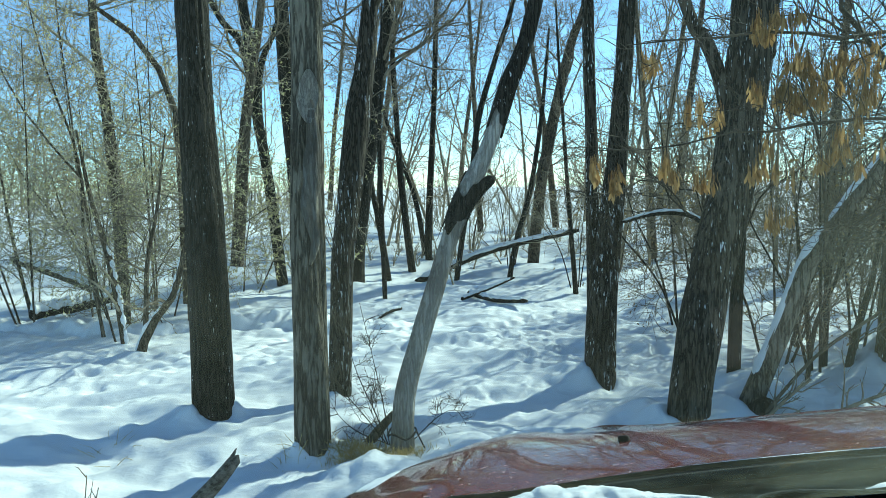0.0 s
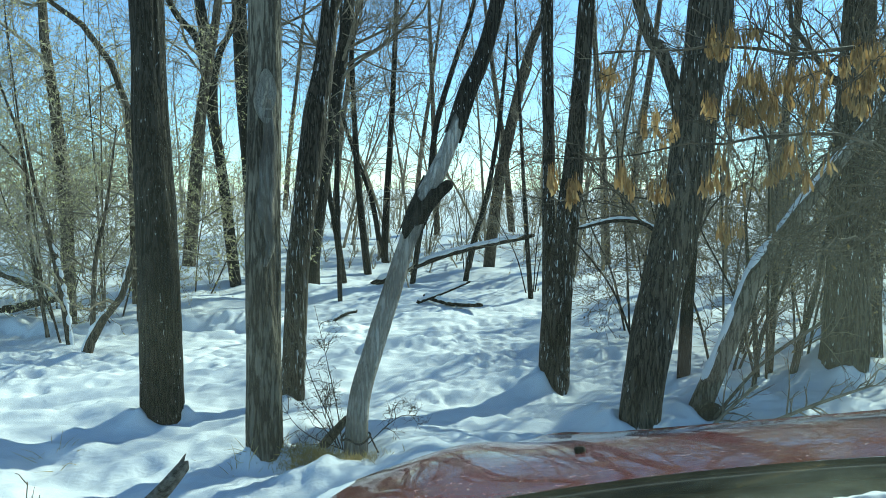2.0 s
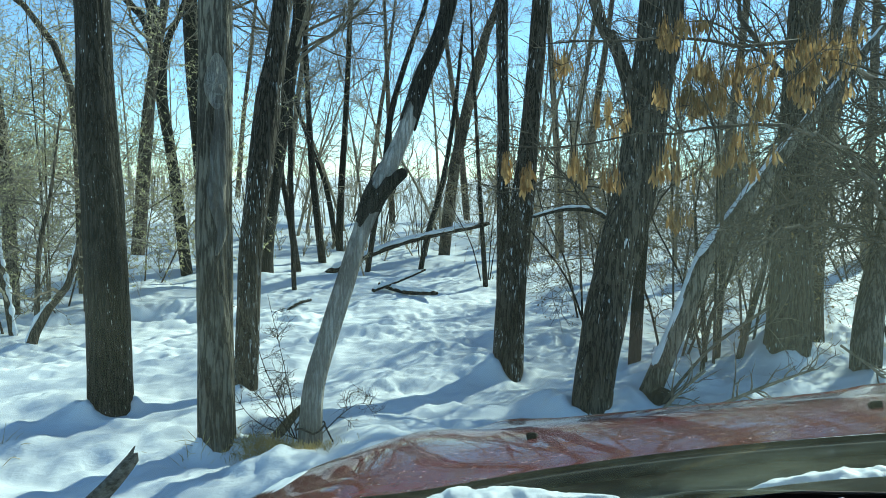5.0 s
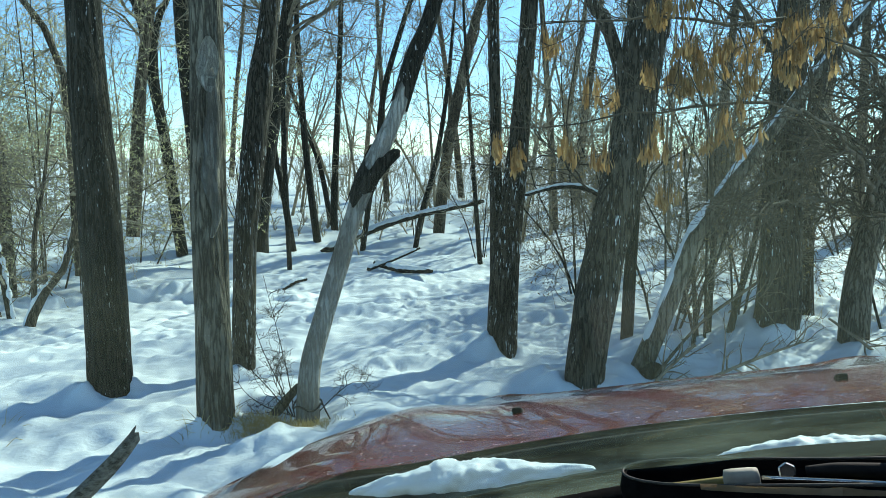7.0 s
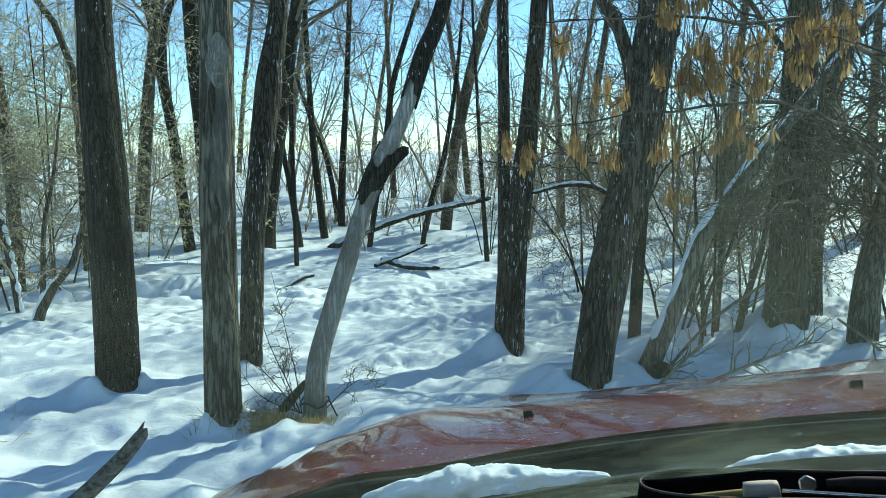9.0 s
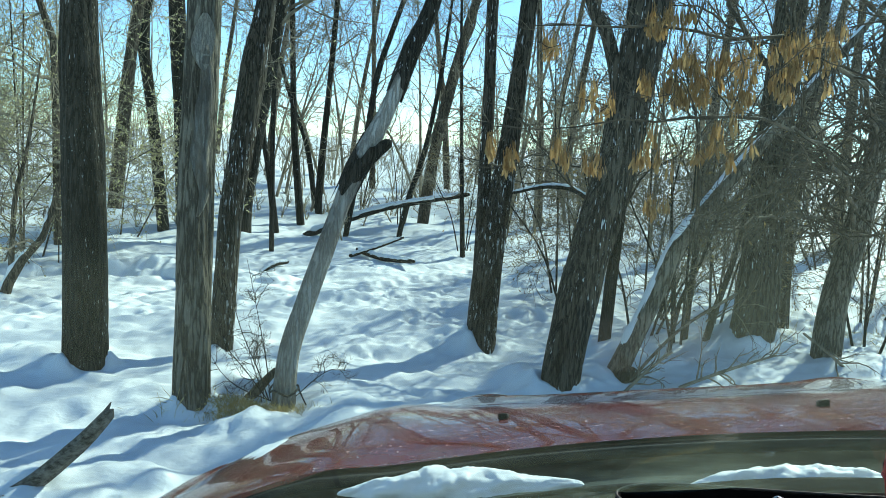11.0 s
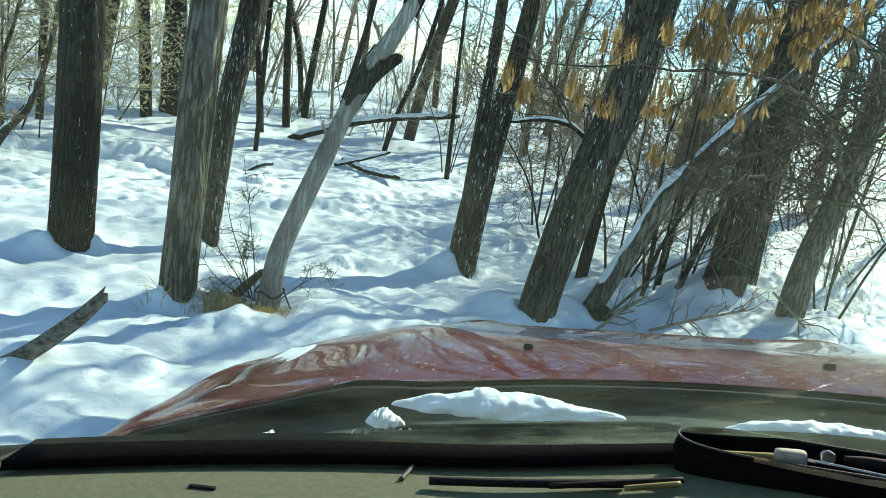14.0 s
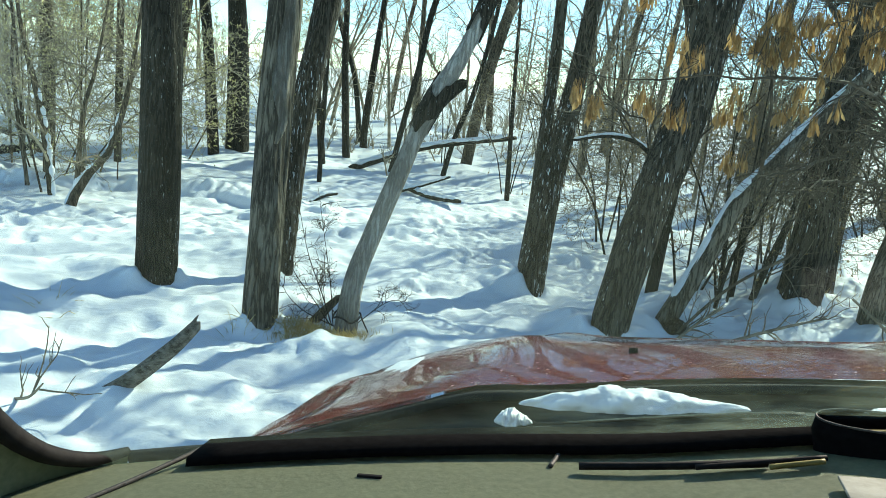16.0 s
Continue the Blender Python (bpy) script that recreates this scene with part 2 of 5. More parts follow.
def mesh_of(name, verts, faces, mat, smooth=True):
    """faces: an integer array of quads or triangles."""
    verts, faces = np.asarray(verts, np.float32), np.asarray(faces, np.int32)
    me = bpy.data.meshes.new(name)
    k = faces.shape[1]
    me.vertices.add(len(verts))
    me.vertices.foreach_set("co", verts.ravel())
    me.loops.add(faces.size)
    me.loops.foreach_set("vertex_index", faces.ravel())
    me.polygons.add(len(faces))
    me.polygons.foreach_set("loop_start", np.arange(0, faces.size, k, dtype=np.int32))
    me.polygons.foreach_set("use_smooth", np.full(len(faces), smooth))
    me.update(calc_edges=True)
    me.validate()
    me.materials.append(mat)
    return me


def piece(name, me, parent=None, label=""):
    ob = new(name, me)
    if parent is not None:
        ob.parent = parent
    return tagged(ob, label)


def part(name, bm, mat, parent, label="", smooth=True):
    me = bpy.data.meshes.new(name)
    bmesh.ops.recalc_face_normals(bm, faces=bm.faces[:])
    bm.to_mesh(me)
    bm.free()
    me.polygons.foreach_set("use_smooth", [smooth] * len(me.polygons))
    me.materials.append(mat)
    return piece(name, me, parent, label)


def value_noise(x, y, seed=0):
    xi, yi = np.floor(x).astype(np.int64), np.floor(y).astype(np.int64)
    u, v = x - xi, y - yi
    u, v = u * u * u * (u * (u * 6 - 15) + 10), v * v * v * (v * (v * 6 - 15) + 10)

    def h(a, b):
        q = (a * 374761393 + b * 668265263 + seed * 974634777) & 0xFFFFFFFF
        q = ((q ^ (q >> 13)) * 1274126177) & 0xFFFFFFFF
        return ((q ^ (q >> 16)) & 0xFFFF) / 65535.0
    return (h(xi, yi) * (1 - u) + h(xi + 1, yi) * u) * (1 - v) + (h(xi, yi + 1) * (1 - u) + h(xi + 1, yi + 1) * u) * v - 0.5


def smooth01(a, b, x):
    t = np.clip((x - a) / (b - a), 0, 1)
    return t * t * (3 - 2 * t)


# ---- ground ----
MOUNDS = [(-1.66, 4.39, 0.07, 0.09), (1.16, 5.24, 0.10, 0.08), (-0.83, 3.74, 0.05, 0.09), (1.50, 4.22, 0.07, 0.12), (1.08, 5.34, 0.05, 0.12), (1.42, 4.42, 0.05, 0.12), (-1.72, 4.44, 0.04, 0.13), (-0.72, 4.9, 0.02, 0.12),
          (-1.90, 4.62, 0.05, 0.22), (1.04, 5.52, 0.06, 0.18), (-0.92, 5.2, 0.12, 0.22), (1.45, 4.6, 0.12, 0.2), (1.95, 4.6, 0.14, 0.25),
          (2.35, 4.85, 0.12, 0.3), (3.5, 5.45, 0.22, 0.35), (-0.3, 3.55, 0.09, 0.35), (0.15, 3.7, 0.06, 0.3), (4.2, 4.6, 0.15, 0.5),
          (-2.6, 3.2, 0.10, 0.7), (-0.9, 3.3, 0.07, 0.5), (0.6, 6.1, 0.08, 0.5), (2.4, 5.4, 0.09, 0.3)]


DIPS = [(-0.722, 3.72, 0.10, 0.24), (-0.19, 3.80, 0.13, 0.26), (-1.48, 4.4, 0.03, 0.18), (1.32, 5.22, 0.08, 0.20), (2.1, 4.5, 0.10, 0.22)]
COLLARS = [(-1.55, 4.53, 0.14), (-0.722, 3.82, 0.10), (-0.76, 5.01, 0.085), (1.272, 5.37, 0.12), (1.66, 4.35, 0.14), (3.56, 5.25, 0.19), (2.11, 4.56, 0.065)]


def ground_z(x, y):
    x, y = np.asarray(x, float), np.asarray(y, float)
    z = 0.13 * value_noise(x / 1.7, y / 1.0, 3) + 0.065 * value_noise(x / 0.8 + 0.3 * y, y / 0.45, 5)
    far = 1 - 0.7 * smooth01(11, 24, y)
    z += far * 0.05 * value_noise(x / 0.95 - 0.2 * y, y / 0.21, 17)
    z += far * (0.028 * value_noise(x / 0.28, y / 0.2, 8) + 0.022 * value_noise(x / 0.13, y / 0.11, 11) + 0.012 * value_noise(x / 0.07, y / 0.07, 14))
    z += far * 0.05 * np.abs(value_noise(x / 1.3 + 0.55 * y + 2, y / 0.30 - 0.25 * x, 61)) * (1 - smooth01(9, 13, y))
    close = 1 - smooth01(3.6, 5.5, y)
    z += close * (0.055 * value_noise(x / 0.24 + 9, y / 0.16, 51) + 0.030 * value_noise(x / 0.11, y / 0.10 + 4, 53) + 0.03 * np.abs(value_noise(x / 0.17 + 2, y / 0.13, 57)))
    for mx, my, h, r in MOUNDS:
        z += h * np.exp(-((x - mx) ** 2 + (y - my) ** 2) / (r * r))
    for mx, my, h, r in DIPS:
        z -= h * np.exp(-((x - mx) ** 2 + (y - my) ** 2) / (r * r))
    # uneven collars of snow packed against the trunks
    for bx, by, r in COLLARS:
        d = np.hypot(x - bx, y - by)
        z += 0.085 * np.exp(-(np.maximum(d - r, 0) / 0.07) ** 2) * np.clip(0.35 + 1.9 * value_noise(x / 0.13 + 3, y / 0.13, 71), 0.15, 1.1)
    # snow ledge along the old bank
    edge = 7.75 + 0.12 * np.sin(x * 2.1) + 0.4 * value_noise(x * 1.1, x * 0.3, 4) + 0.16 * value_noise(x * 6.5, y * 1.5, 37)
    bank = smooth01(edge - 0.05, edge + 0.03, y) * (1 - smooth01(edge + 0.15, edge + 1.1, y)) * np.exp(-((x + 3.2) / 2.6) ** 6)
    z += bank * (0.13 + 0.12 * value_noise(x * 6.0, y * 3.0, 31) + 0.08 * value_noise(x * 15, y * 9, 33))
    # trampled crust: small sharp-edged lumps
    worn = smooth01(-0.15, 0.2, value_noise(x * 0.7 + 5, y * 0.9, 21)) * smooth01(4.2, 5.6, y + 0.25 * np.abs(x)) * (1 - smooth01(10, 14, y))
    z += worn * (0.045 * np.abs(value_noise(x / 0.42 + y, y / 0.16, 41)) + 0.05 * np.abs(value_noise(x / 0.16 + 3, y / 0.08, 43)))
    # the ground climbs to a crest and falls away behind it
    left = smooth01(0.0, 6.0, -x)
    z += (0.45 + 0.55 * left) * smooth01(9.0, 19.0 - 3 * left, y)
    z += 0.35 * smooth01(3.5, 8.0, x) * smooth01(5.0, 9.0, y)
    z -= 3.2 * smooth01(24, 70, y) + 2.0 * smooth01(22, 80, np.abs(x))
    z -= 0.10 * np.exp(-((x - 0.8) / 1.6) ** 2 - ((y - 0.2) / 2.6) ** 4)
    return z


def axis(a, b, step, reach, growth):
    out = list(np.arange(a, b + 1e-6, step))
    s, lo, hi = step, [], []
    p = b
    while p < reach:
        s *= growth
        p += s
        hi.append(p)
    s, p = step, a
    while p > -reach:
        s *= growth
        p -= s
        lo.append(p)
    return np.array(lo[::-1] + out + hi)


gx, gy = axis(-5.6, 6.0, 0.030, 900, 1.12), axis(1.8, 10.6, 0.032, 900, 1.07)
GX, GY = np.meshgrid(gx, gy)


def trodden(z):
    """Footprints pressed into the snow, along a few tracks and scattered."""
    spots = []
    for (ax, ay), (bx, by), n, w in (((0.3, 4.3), (1.9, 9.4), 90, 0.45), ((0.9, 4.6), (0.5, 9.4), 70, 0.4), ((2.8, 5.0), (0.2, 7.4), 60, 0.3), ((-3.8, 5.6), (0.4, 6.9), 110, 0.35),
                                     ((-4.8, 6.6), (-1.0, 6.2), 90, 0.3), ((-2.6, 2.6), (-0.4, 3.4), 26, 0.3), ((1.8, 6.0), (4.8, 7.8), 60, 0.5), ((2.0, 9.3), (1.2, 6.0), 60, 0.8), ((-4.0, 5.8), (-1.2, 7.4), 150, 0.7), ((-1.0, 6.4), (2.6, 8.2), 150, 0.9), ((-2.4, 8.8), (1.8, 10.4), 90, 0.7)):
        for _ in range(n):
            k = rng.uniform()
            spots.append((ax + (bx - ax) * k + rng.normal() * w, ay + (by - ay) * k + rng.normal() * w, rng.uniform(0.035, 0.075), rng.uniform(0.06, 0.13), rng.uniform(0.006, 0.022), rng.uniform(0, math.pi)))
    for x, y, a, b, depth, turn in spots:
        i0, i1 = np.searchsorted(gx, (x - 0.4, x + 0.4))
        j0, j1 = np.searchsorted(gy, (y - 0.4, y + 0.4))
        dx, dy = GX[j0:j1, i0:i1] - x, GY[j0:j1, i0:i1] - y
        u, v = (dx * math.cos(turn) + dy * math.sin(turn)) / a, (dy * math.cos(turn) - dx * math.sin(turn)) / b
        q = u * u + v * v
        z[j0:j1, i0:i1] += -depth * np.exp(-q * q * q) + 0.30 * depth * np.exp(-((np.sqrt(q) - 1.5) / 0.35) ** 2)
    return z


nx, ny = len(gx), len(gy)
gi = np.arange(nx * ny).reshape(ny, nx)
quads = np.stack([gi[:-1, :-1], gi[:-1, 1:], gi[1:, 1:], gi[1:, :-1]], -1).reshape(-1, 4)
ground = piece("ground", mesh_of("ground", np.stack([GX, GY, trodden(ground_z(GX, GY))], -1).reshape(-1, 3), quads, SNOW))
tagged(ground, "deep trampled white snow with mounds and blue shadows", "snow", kind="structure")


# ---- trees ----
def resample(points, n):
    """n points with radii along a smooth curve through the given (x, y, z, r)."""
    p = np.array(points, float)
    q = np.vstack([2 * p[0] - p[1], p, 2 * p[-1] - p[-2]])
    d = np.r_[0, np.cumsum(np.linalg.norm(np.diff(p[:, :3], axis=0), axis=1))]
    out = []
    for s in np.linspace(0, d[-1], n):
        i = min(max(np.searchsorted(d, s, "right") - 1, 0), len(p) - 2)
        t = (s - d[i]) / (d[i + 1] - d[i])
        a, b, c, e = q[i], q[i + 1], q[i + 2], q[i + 3]
        v = 0.5 * (2 * b + (c - a) * t + (2 * a - 5 * b + 4 * c - e) * t * t + (3 * b - a - 3 * c + e) * t ** 3)
        v[3] = b[3] * (1 - t) + c[3] * t
        out.append(v)
    return np.array(out)


def tubes(paths, radii, sides, tip=True):
    """Tubes round many paths at once: paths (n, k, 3), radii (n, k)."""
    n, k, _ = paths.shape
    tan = np.gradient(paths, axis=1)
    tan /= np.linalg.norm(tan, axis=2, keepdims=True) + 1e-9
    ref = np.where(np.abs(tan[:, :1, 2:3]) > 0.9, np.array([1.0, 0, 0]), np.array([0, 0, 1.0]))
    u = np.cross(tan, np.broadcast_to(ref, tan.shape))
    u /= np.linalg.norm(u, axis=2, keepdims=True) + 1e-9
    v = np.cross(tan, u)
    a = np.arange(sides) * 2 * math.pi / sides
    ring = u[:, :, None] * np.cos(a)[:, None] + v[:, :, None] * np.sin(a)[:, None]
    verts = (paths[:, :, None] + ring * radii[:, :, None, None]).reshape(-1, 3)
    i = np.arange(n * k * sides).reshape(n, k, sides)
    j = np.roll(i, -1, axis=2)
    f = np.stack([i[:, :-1], j[:, :-1], j[:, 1:], i[:, 1:]], -1).reshape(-1, 4)
    return verts, f


def trunk_mesh(points, mat, near, swell=0.03):
    p = np.array(points)
    length = np.linalg.norm(np.diff(p[:, :3], axis=0), axis=1).sum()
    n, sides = (int(length / 0.030) + 4, 64) if near else (int(length / 0.16) + 4, 10)
    c = resample(points, n)
    verts, f = tubes(c[None, :, :3], c[None, :, 3], sides)
    ang = np.tile(np.arange(sides) * 2 * math.pi / sides, n)
    row = np.repeat(np.arange(n), sides)
    centre = c[row, :3]
    h = centre[:, 2]
    seed = int(abs(p[0, 0]) * 97 + p[0, 1] * 13)
    wrap = lambda s, sd: value_noise(s * np.cos(ang) + 7.3 * s + h * 0.9, s * np.sin(ang) + h * 1.1 + 31, sd)
    rough = value_noise(9 * np.cos(ang) + 40 + 2.2 * h, 9 * np.sin(ang) + 2.6 * h + 60, seed + 5)
    ridge = np.abs(value_noise(13 * np.cos(ang) + 80 + 0.5 * h, 13 * np.sin(ang) + 1.1 * h + 20, seed + 9))
    amp = 0.10 * wrap(1.2, seed) + (0.12 * wrap(4.2, seed + 1) + 0.07 * rough + 0.16 * (ridge - 0.2) if near else 0)
    flare = 1 + swell * np.exp(-np.maximum(h - h[0] - 0.1, 0) / 0.14) * (1 + 0.5 * np.cos(3 * ang + seed))
    verts = centre + (verts - centre) * ((1 + amp) * (flare if near else 1))[:, None]
    return verts, f, c


def sprout(paths, radii, per, length, angle, up, thin, start, k=5, wander=0.25, floor=0.0016):
    """Side shoots: per of them on each path, from the fraction start of its length on."""
    n, m, _ = paths.shape
    total = n * per
    who = np.repeat(np.arange(n), per)
    s = rng.uniform(start, 0.98, total) * (m - 1)
    i = np.minimum(s.astype(int), m - 2)
    t = (s - i)[:, None]
    base = paths[who, i] * (1 - t) + paths[who, i + 1] * t
    r0 = radii[who, i] * (1 - t[:, 0]) + radii[who, i + 1] * t[:, 0]
    ahead = paths[who, i + 1] - paths[who, i]
    ahead /= np.linalg.norm(ahead, axis=1, keepdims=True) + 1e-9
    side = np.cross(ahead, rng.normal(size=(total, 3)))
    side /= np.linalg.norm(side, axis=1, keepdims=True) + 1e-9
    a = radians(angle) * rng.uniform(0.6, 1.35, total)[:, None]
    d = ahead * np.cos(a) + side * np.sin(a)
    d[:, 2] += up * rng.uniform(0.2, 1.0, total)
    d /= np.linalg.norm(d, axis=1, keepdims=True)
    step = length * rng.uniform(0.45, 1.25, total) * (1.15 - 0.5 * s / (m - 1)) / (k - 1)
    out = np.empty((total, k, 3))
    out[:, 0] = base
    for j in range(1, k):
        d = d + rng.normal(size=(total, 3)) * wander
        d[:, 2] += 0.12 * up
        d /= np.linalg.norm(d, axis=1, keepdims=True)
        out[:, j] = out[:, j - 1] + d * step[:, None]
    r = np.maximum(r0 * thin, floor)
    return out, r[:, None] * np.linspace(1.0, 0.4, k)[None]


def crown_mesh(axes_list, limbs, dens, size, twig_floor=0.0019, start=0.35, up=0.35, thick=0.42):
    """Limbs, branches and twigs on the given trunks."""
    P = np.stack([resample(a, 12)[:, :3] for a in axes_list])
    R = np.stack([resample(a, 12)[:, 3] for a in axes_list])
    L1, r1 = sprout(P, R, limbs, 1.9 * size, 50, up, thick, start, 9, 0.24, 0.008)
    L2, r2 = sprout(L1, r1, int(6 * dens), 0.85 * size, 48, up * 0.6, 0.55, 0.15, 6, 0.26, 0.0042)
    L3, r3 = sprout(L2, r2, int(4 * dens), 0.42 * size, 45, up * 0.4, 0.6, 0.1, 4, 0.3, twig_floor)
    L4, r4 = sprout(L3, r3, 3, 0.2 * size, 42, 0.1, 0.7, 0.2, 3, 0.25, twig_floor * 0.8)
    vs, fs, o = [], [], 0
    for p, r, sd in ((L1, r1, 6), (L2, r2, 4), (L3, r3, 3), (L4, r4, 3)):
        v, f = tubes(p, r, sd)
        vs.append(v), fs.append(f + o)
        o += len(v)
    return np.vstack(vs), np.vstack(fs), (L1, L2, L3, L4)


def leaves_mesh(points, size, droop=0.5, long=2.2):
    """Small folded blades at the given points."""
    n = len(points)
    d = rng.normal(size=(n, 3))
    d[:, 2] -= droop
    d /= np.linalg.norm(d, axis=1, keepdims=True)
    w = np.cross(d, rng.normal(size=(n, 3)))
    w /= np.linalg.norm(w, axis=1, keepdims=True)
    nrm = np.cross(d, w)
    s = size * rng.uniform(0.6, 1.3, n)[:, None]
    a = points
    b = points + d * s * long * 0.5 + w * s * 0.5 + nrm * s * 0.15
    c = points + d * s * long + nrm * s * rng.uniform(-0.3, 0.3, n)[:, None]
    e = points + d * s * long * 0.5 - w * s * 0.5 + nrm * s * 0.15
    i = np.arange(n) * 4
    return np.stack([a, b, c, e], 1).reshape(-1, 3), np.stack([i, i + 1, i + 2, i + 3], -1)


TREES = "bare trees in the snow"


def tree(trunks, mat, label, near=True, limbs=8, dens=1.0, size=1.0, start=0.4, twig=None, name="tree", floor=None):
    """A tree of one or more trunks, each a list of (x, y, z, r) from the ground up."""
    root = tagged(new(name), label, "tree", TREES)
    x, y, z, _ = trunks[0][0]
    root.location = (x, y, z)
    inv = Vector((-x, -y, -z))
    for k, pts in enumerate(trunks):
        if k == 0 and near:
            a, b = np.array(pts[0]), np.array(pts[1])
            pts = [tuple(np.append(a[:3] - 0.25 * (b - a)[:3], a[3]))] + list(pts)
        v, f, _ = trunk_mesh(pts, mat, near)
        piece("trunk" if k == 0 else "limb", mesh_of("trunk", v + np.array(inv), f, mat), root)
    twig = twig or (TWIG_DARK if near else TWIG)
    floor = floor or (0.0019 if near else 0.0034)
    v, f, lv = crown_mesh(list(trunks), limbs if not near else (2 * limbs + 2) // 3, dens, size, floor, start, thick=0.24 if near else 0.27)
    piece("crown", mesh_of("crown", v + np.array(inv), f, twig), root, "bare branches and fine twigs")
    return root, lv


def snow_cap(points, root, lift=0.55, wide=0.8, lump=0.35):
    """A strip of snow lying along the upper side of a stem."""
    c = resample(points, 90)
    tan = np.gradient(c[:, :3], axis=0)
    tan /= np.linalg.norm(tan, axis=1, keepdims=True)
    up = np.array([0, 0, 1.0]) - tan * tan[:, 2:3]
    lean = np.linalg.norm(up, axis=1, keepdims=True)
    up /= lean + 1e-6
    v, f = tubes(c[None, :, :3], c[None, :, 3] * wide, 12)
    row = np.repeat(np.arange(90), 12)
    fat = np.clip(0.95 + lump * 2 * value_noise(row * 0.21, row * 0.05 + 3, 12) + 0.10 * value_noise(row * 0.9, row * 0.3, 15), 0.15, 1.5)
    ends = smooth01(0, 5, row) * smooth01(0, 5, 89 - row)
    ctr = c[row, :3]
    v = ctr + (v - ctr) * (fat * ends)[:, None] + up[row] * (c[row, 3] * lift)[:, None]
    base = root.location
    return piece("snow_strip", mesh_of("snow_strip", v - np.array(base), f, SNOW), root, "strip of lying snow")


t1, _ = tree([[(-1.551, 4.52, -0.12, 0.149), (-1.593, 4.646, 1.319, 0.131), (-1.637, 4.72, 2.084, 0.119), (-1.662, 4.793, 2.849, 0.111), (-1.73, 4.993, 6.343, 0.05)]], BARK_DARK, "tall straight dark-barked tree in a snow cone", limbs=7, start=0.62)
t2, _ = tree([[(-0.722, 3.815, -0.12, 0.105), (-0.727, 3.879, 0.683, 0.1), (-0.732, 3.942, 1.349, 0.1), (-0.72, 4.004, 2.015, 0.1), (-0.715, 4.066, 2.682, 0.095), (-0.7, 4.262, 6.176, 0.043)]], BARK_GREY, "grey furrowed tree with a pale bark scar", limbs=6, start=0.72)


def bark_scar(axis_points, z0, z1, half, toward, root, mat):
    """A pale bare patch on the side of a trunk that faces the given heading."""
    c = resample(axis_points, 200)
    bm = bmesh.new()
    rows = []
    for i in range(24):
        h = z0 + (z1 - z0) * i / 23
        p = c[np.argmin(np.abs(c[:, 2] - h))]
        wide = half * math.sin(math.pi * (0.03 + 0.94 * i / 23)) ** 0.75
        jag = 0.35 * noise.noise(Vector((h * 5.0, 0, 4)))
        rows.append([bm.verts.new((p[0] + 1.13 * p[3] * math.cos(toward + a * wide + jag) - root.location.x, p[1] + 1.13 * p[3] * math.sin(toward + a * wide + jag) - root.location.y, h - root.location.z))
                     for a in (-1, -0.66 + 0.2 * noise.noise(Vector((h * 9, 3, 1))), -0.33, 0, 0.33, 0.66, 1 + 0.4 * noise.noise(Vector((h * 7, 1, 1))))])
    for a, b in zip(rows, rows[1:]):
        for k in range(6):
            bm.faces.new((a[k], a[k + 1], b[k + 1], b[k]))
    bmesh.ops.solidify(bm, geom=bm.faces[:], thickness=0.006)
    part("bark_scar", bm, mat, root, "pale bare wood scar")


TRUNK_AXIS = [(-0.722, 3.815, -0.12, 0.105), (-0.727, 3.879, 0.683, 0.1), (-0.732, 3.942, 1.349, 0.1), (-0.72, 4.004, 2.015, 0.1), (-0.715, 4.066, 2.682, 0.095), (-0.7, 4.262, 6.176, 0.043)]
bark_scar(TRUNK_AXIS, 1.15, 2.12, 0.50, radians(-62), t2, BARK_DEAD)
bark_scar(TRUNK_AXIS, 1.98, 2.30, 0.62, radians(-74), t2, WOOD_PALE)
t3, _ = tree([[(-0.761, 5.004, -0.12, 0.084), (-0.728, 5.062, 0.644, 0.08), (-0.702, 5.108, 1.149, 0.085), (-0.58, 5.193, 2.117, 0.093), (-0.468, 5.266, 2.958, 0.059), (-0.246, 5.41, 5.745, 0.027)]], BARK_FLECK, "dark slightly bent tree flecked with snow", limbs=8, start=0.5)
tree([[(-1.457, 10.952, -0.12, 0.123), (-1.446, 11.013, 0.663, 0.125), (-1.22, 11.147, 2.209, 0.121), (-0.88, 11.331, 4.356, 0.086), (-0.618, 11.473, 7.14, 0.039)]], BARK_DARK, "slender dark tree leaning aside on the far snow", near=False, limbs=11, dens=1.4, size=1.2)
tree([[(-2.362, 11.458, -0.02, 0.189), (-2.476, 11.623, 1.8, 0.153), (-2.592, 11.73, 2.874, 0.126), (-2.68, 11.885, 4.485, 0.117), (-2.771, 12.047, 7.278, 0.053)]], BARK_DARK, "dark tree partly hidden behind a grey trunk", near=False, limbs=10, dens=1.4, size=1.2)
tree([[(-2.622, 11.028, -0.02, 0.091), (-2.843, 11.199, 1.799, 0.078), (-2.983, 11.287, 2.662, 0.082), (-3.026, 11.338, 3.179, 0.112), (-3.092, 11.406, 3.869, 0.086), (-3.193, 11.468, 4.473, 0.078), (-3.402, 11.595, 6.558, 0.035)], [(-3.065, 11.368, 3.148, 0.073), (-3.227, 11.433, 3.874, 0.065), (-3.633, 11.504, 4.397, 0.048), (-4.282, 11.616, 5.942, 0.021)], [(-2.977, 11.371, 3.234, 0.055), (-2.885, 11.395, 3.654, 0.048), (-2.659, 11.431, 4.169, 0.035), (-2.316, 11.487, 5.525, 0.016)]], BARK_DARK, "leaning forked tree on the far snow", near=False, limbs=6, dens=1.1)
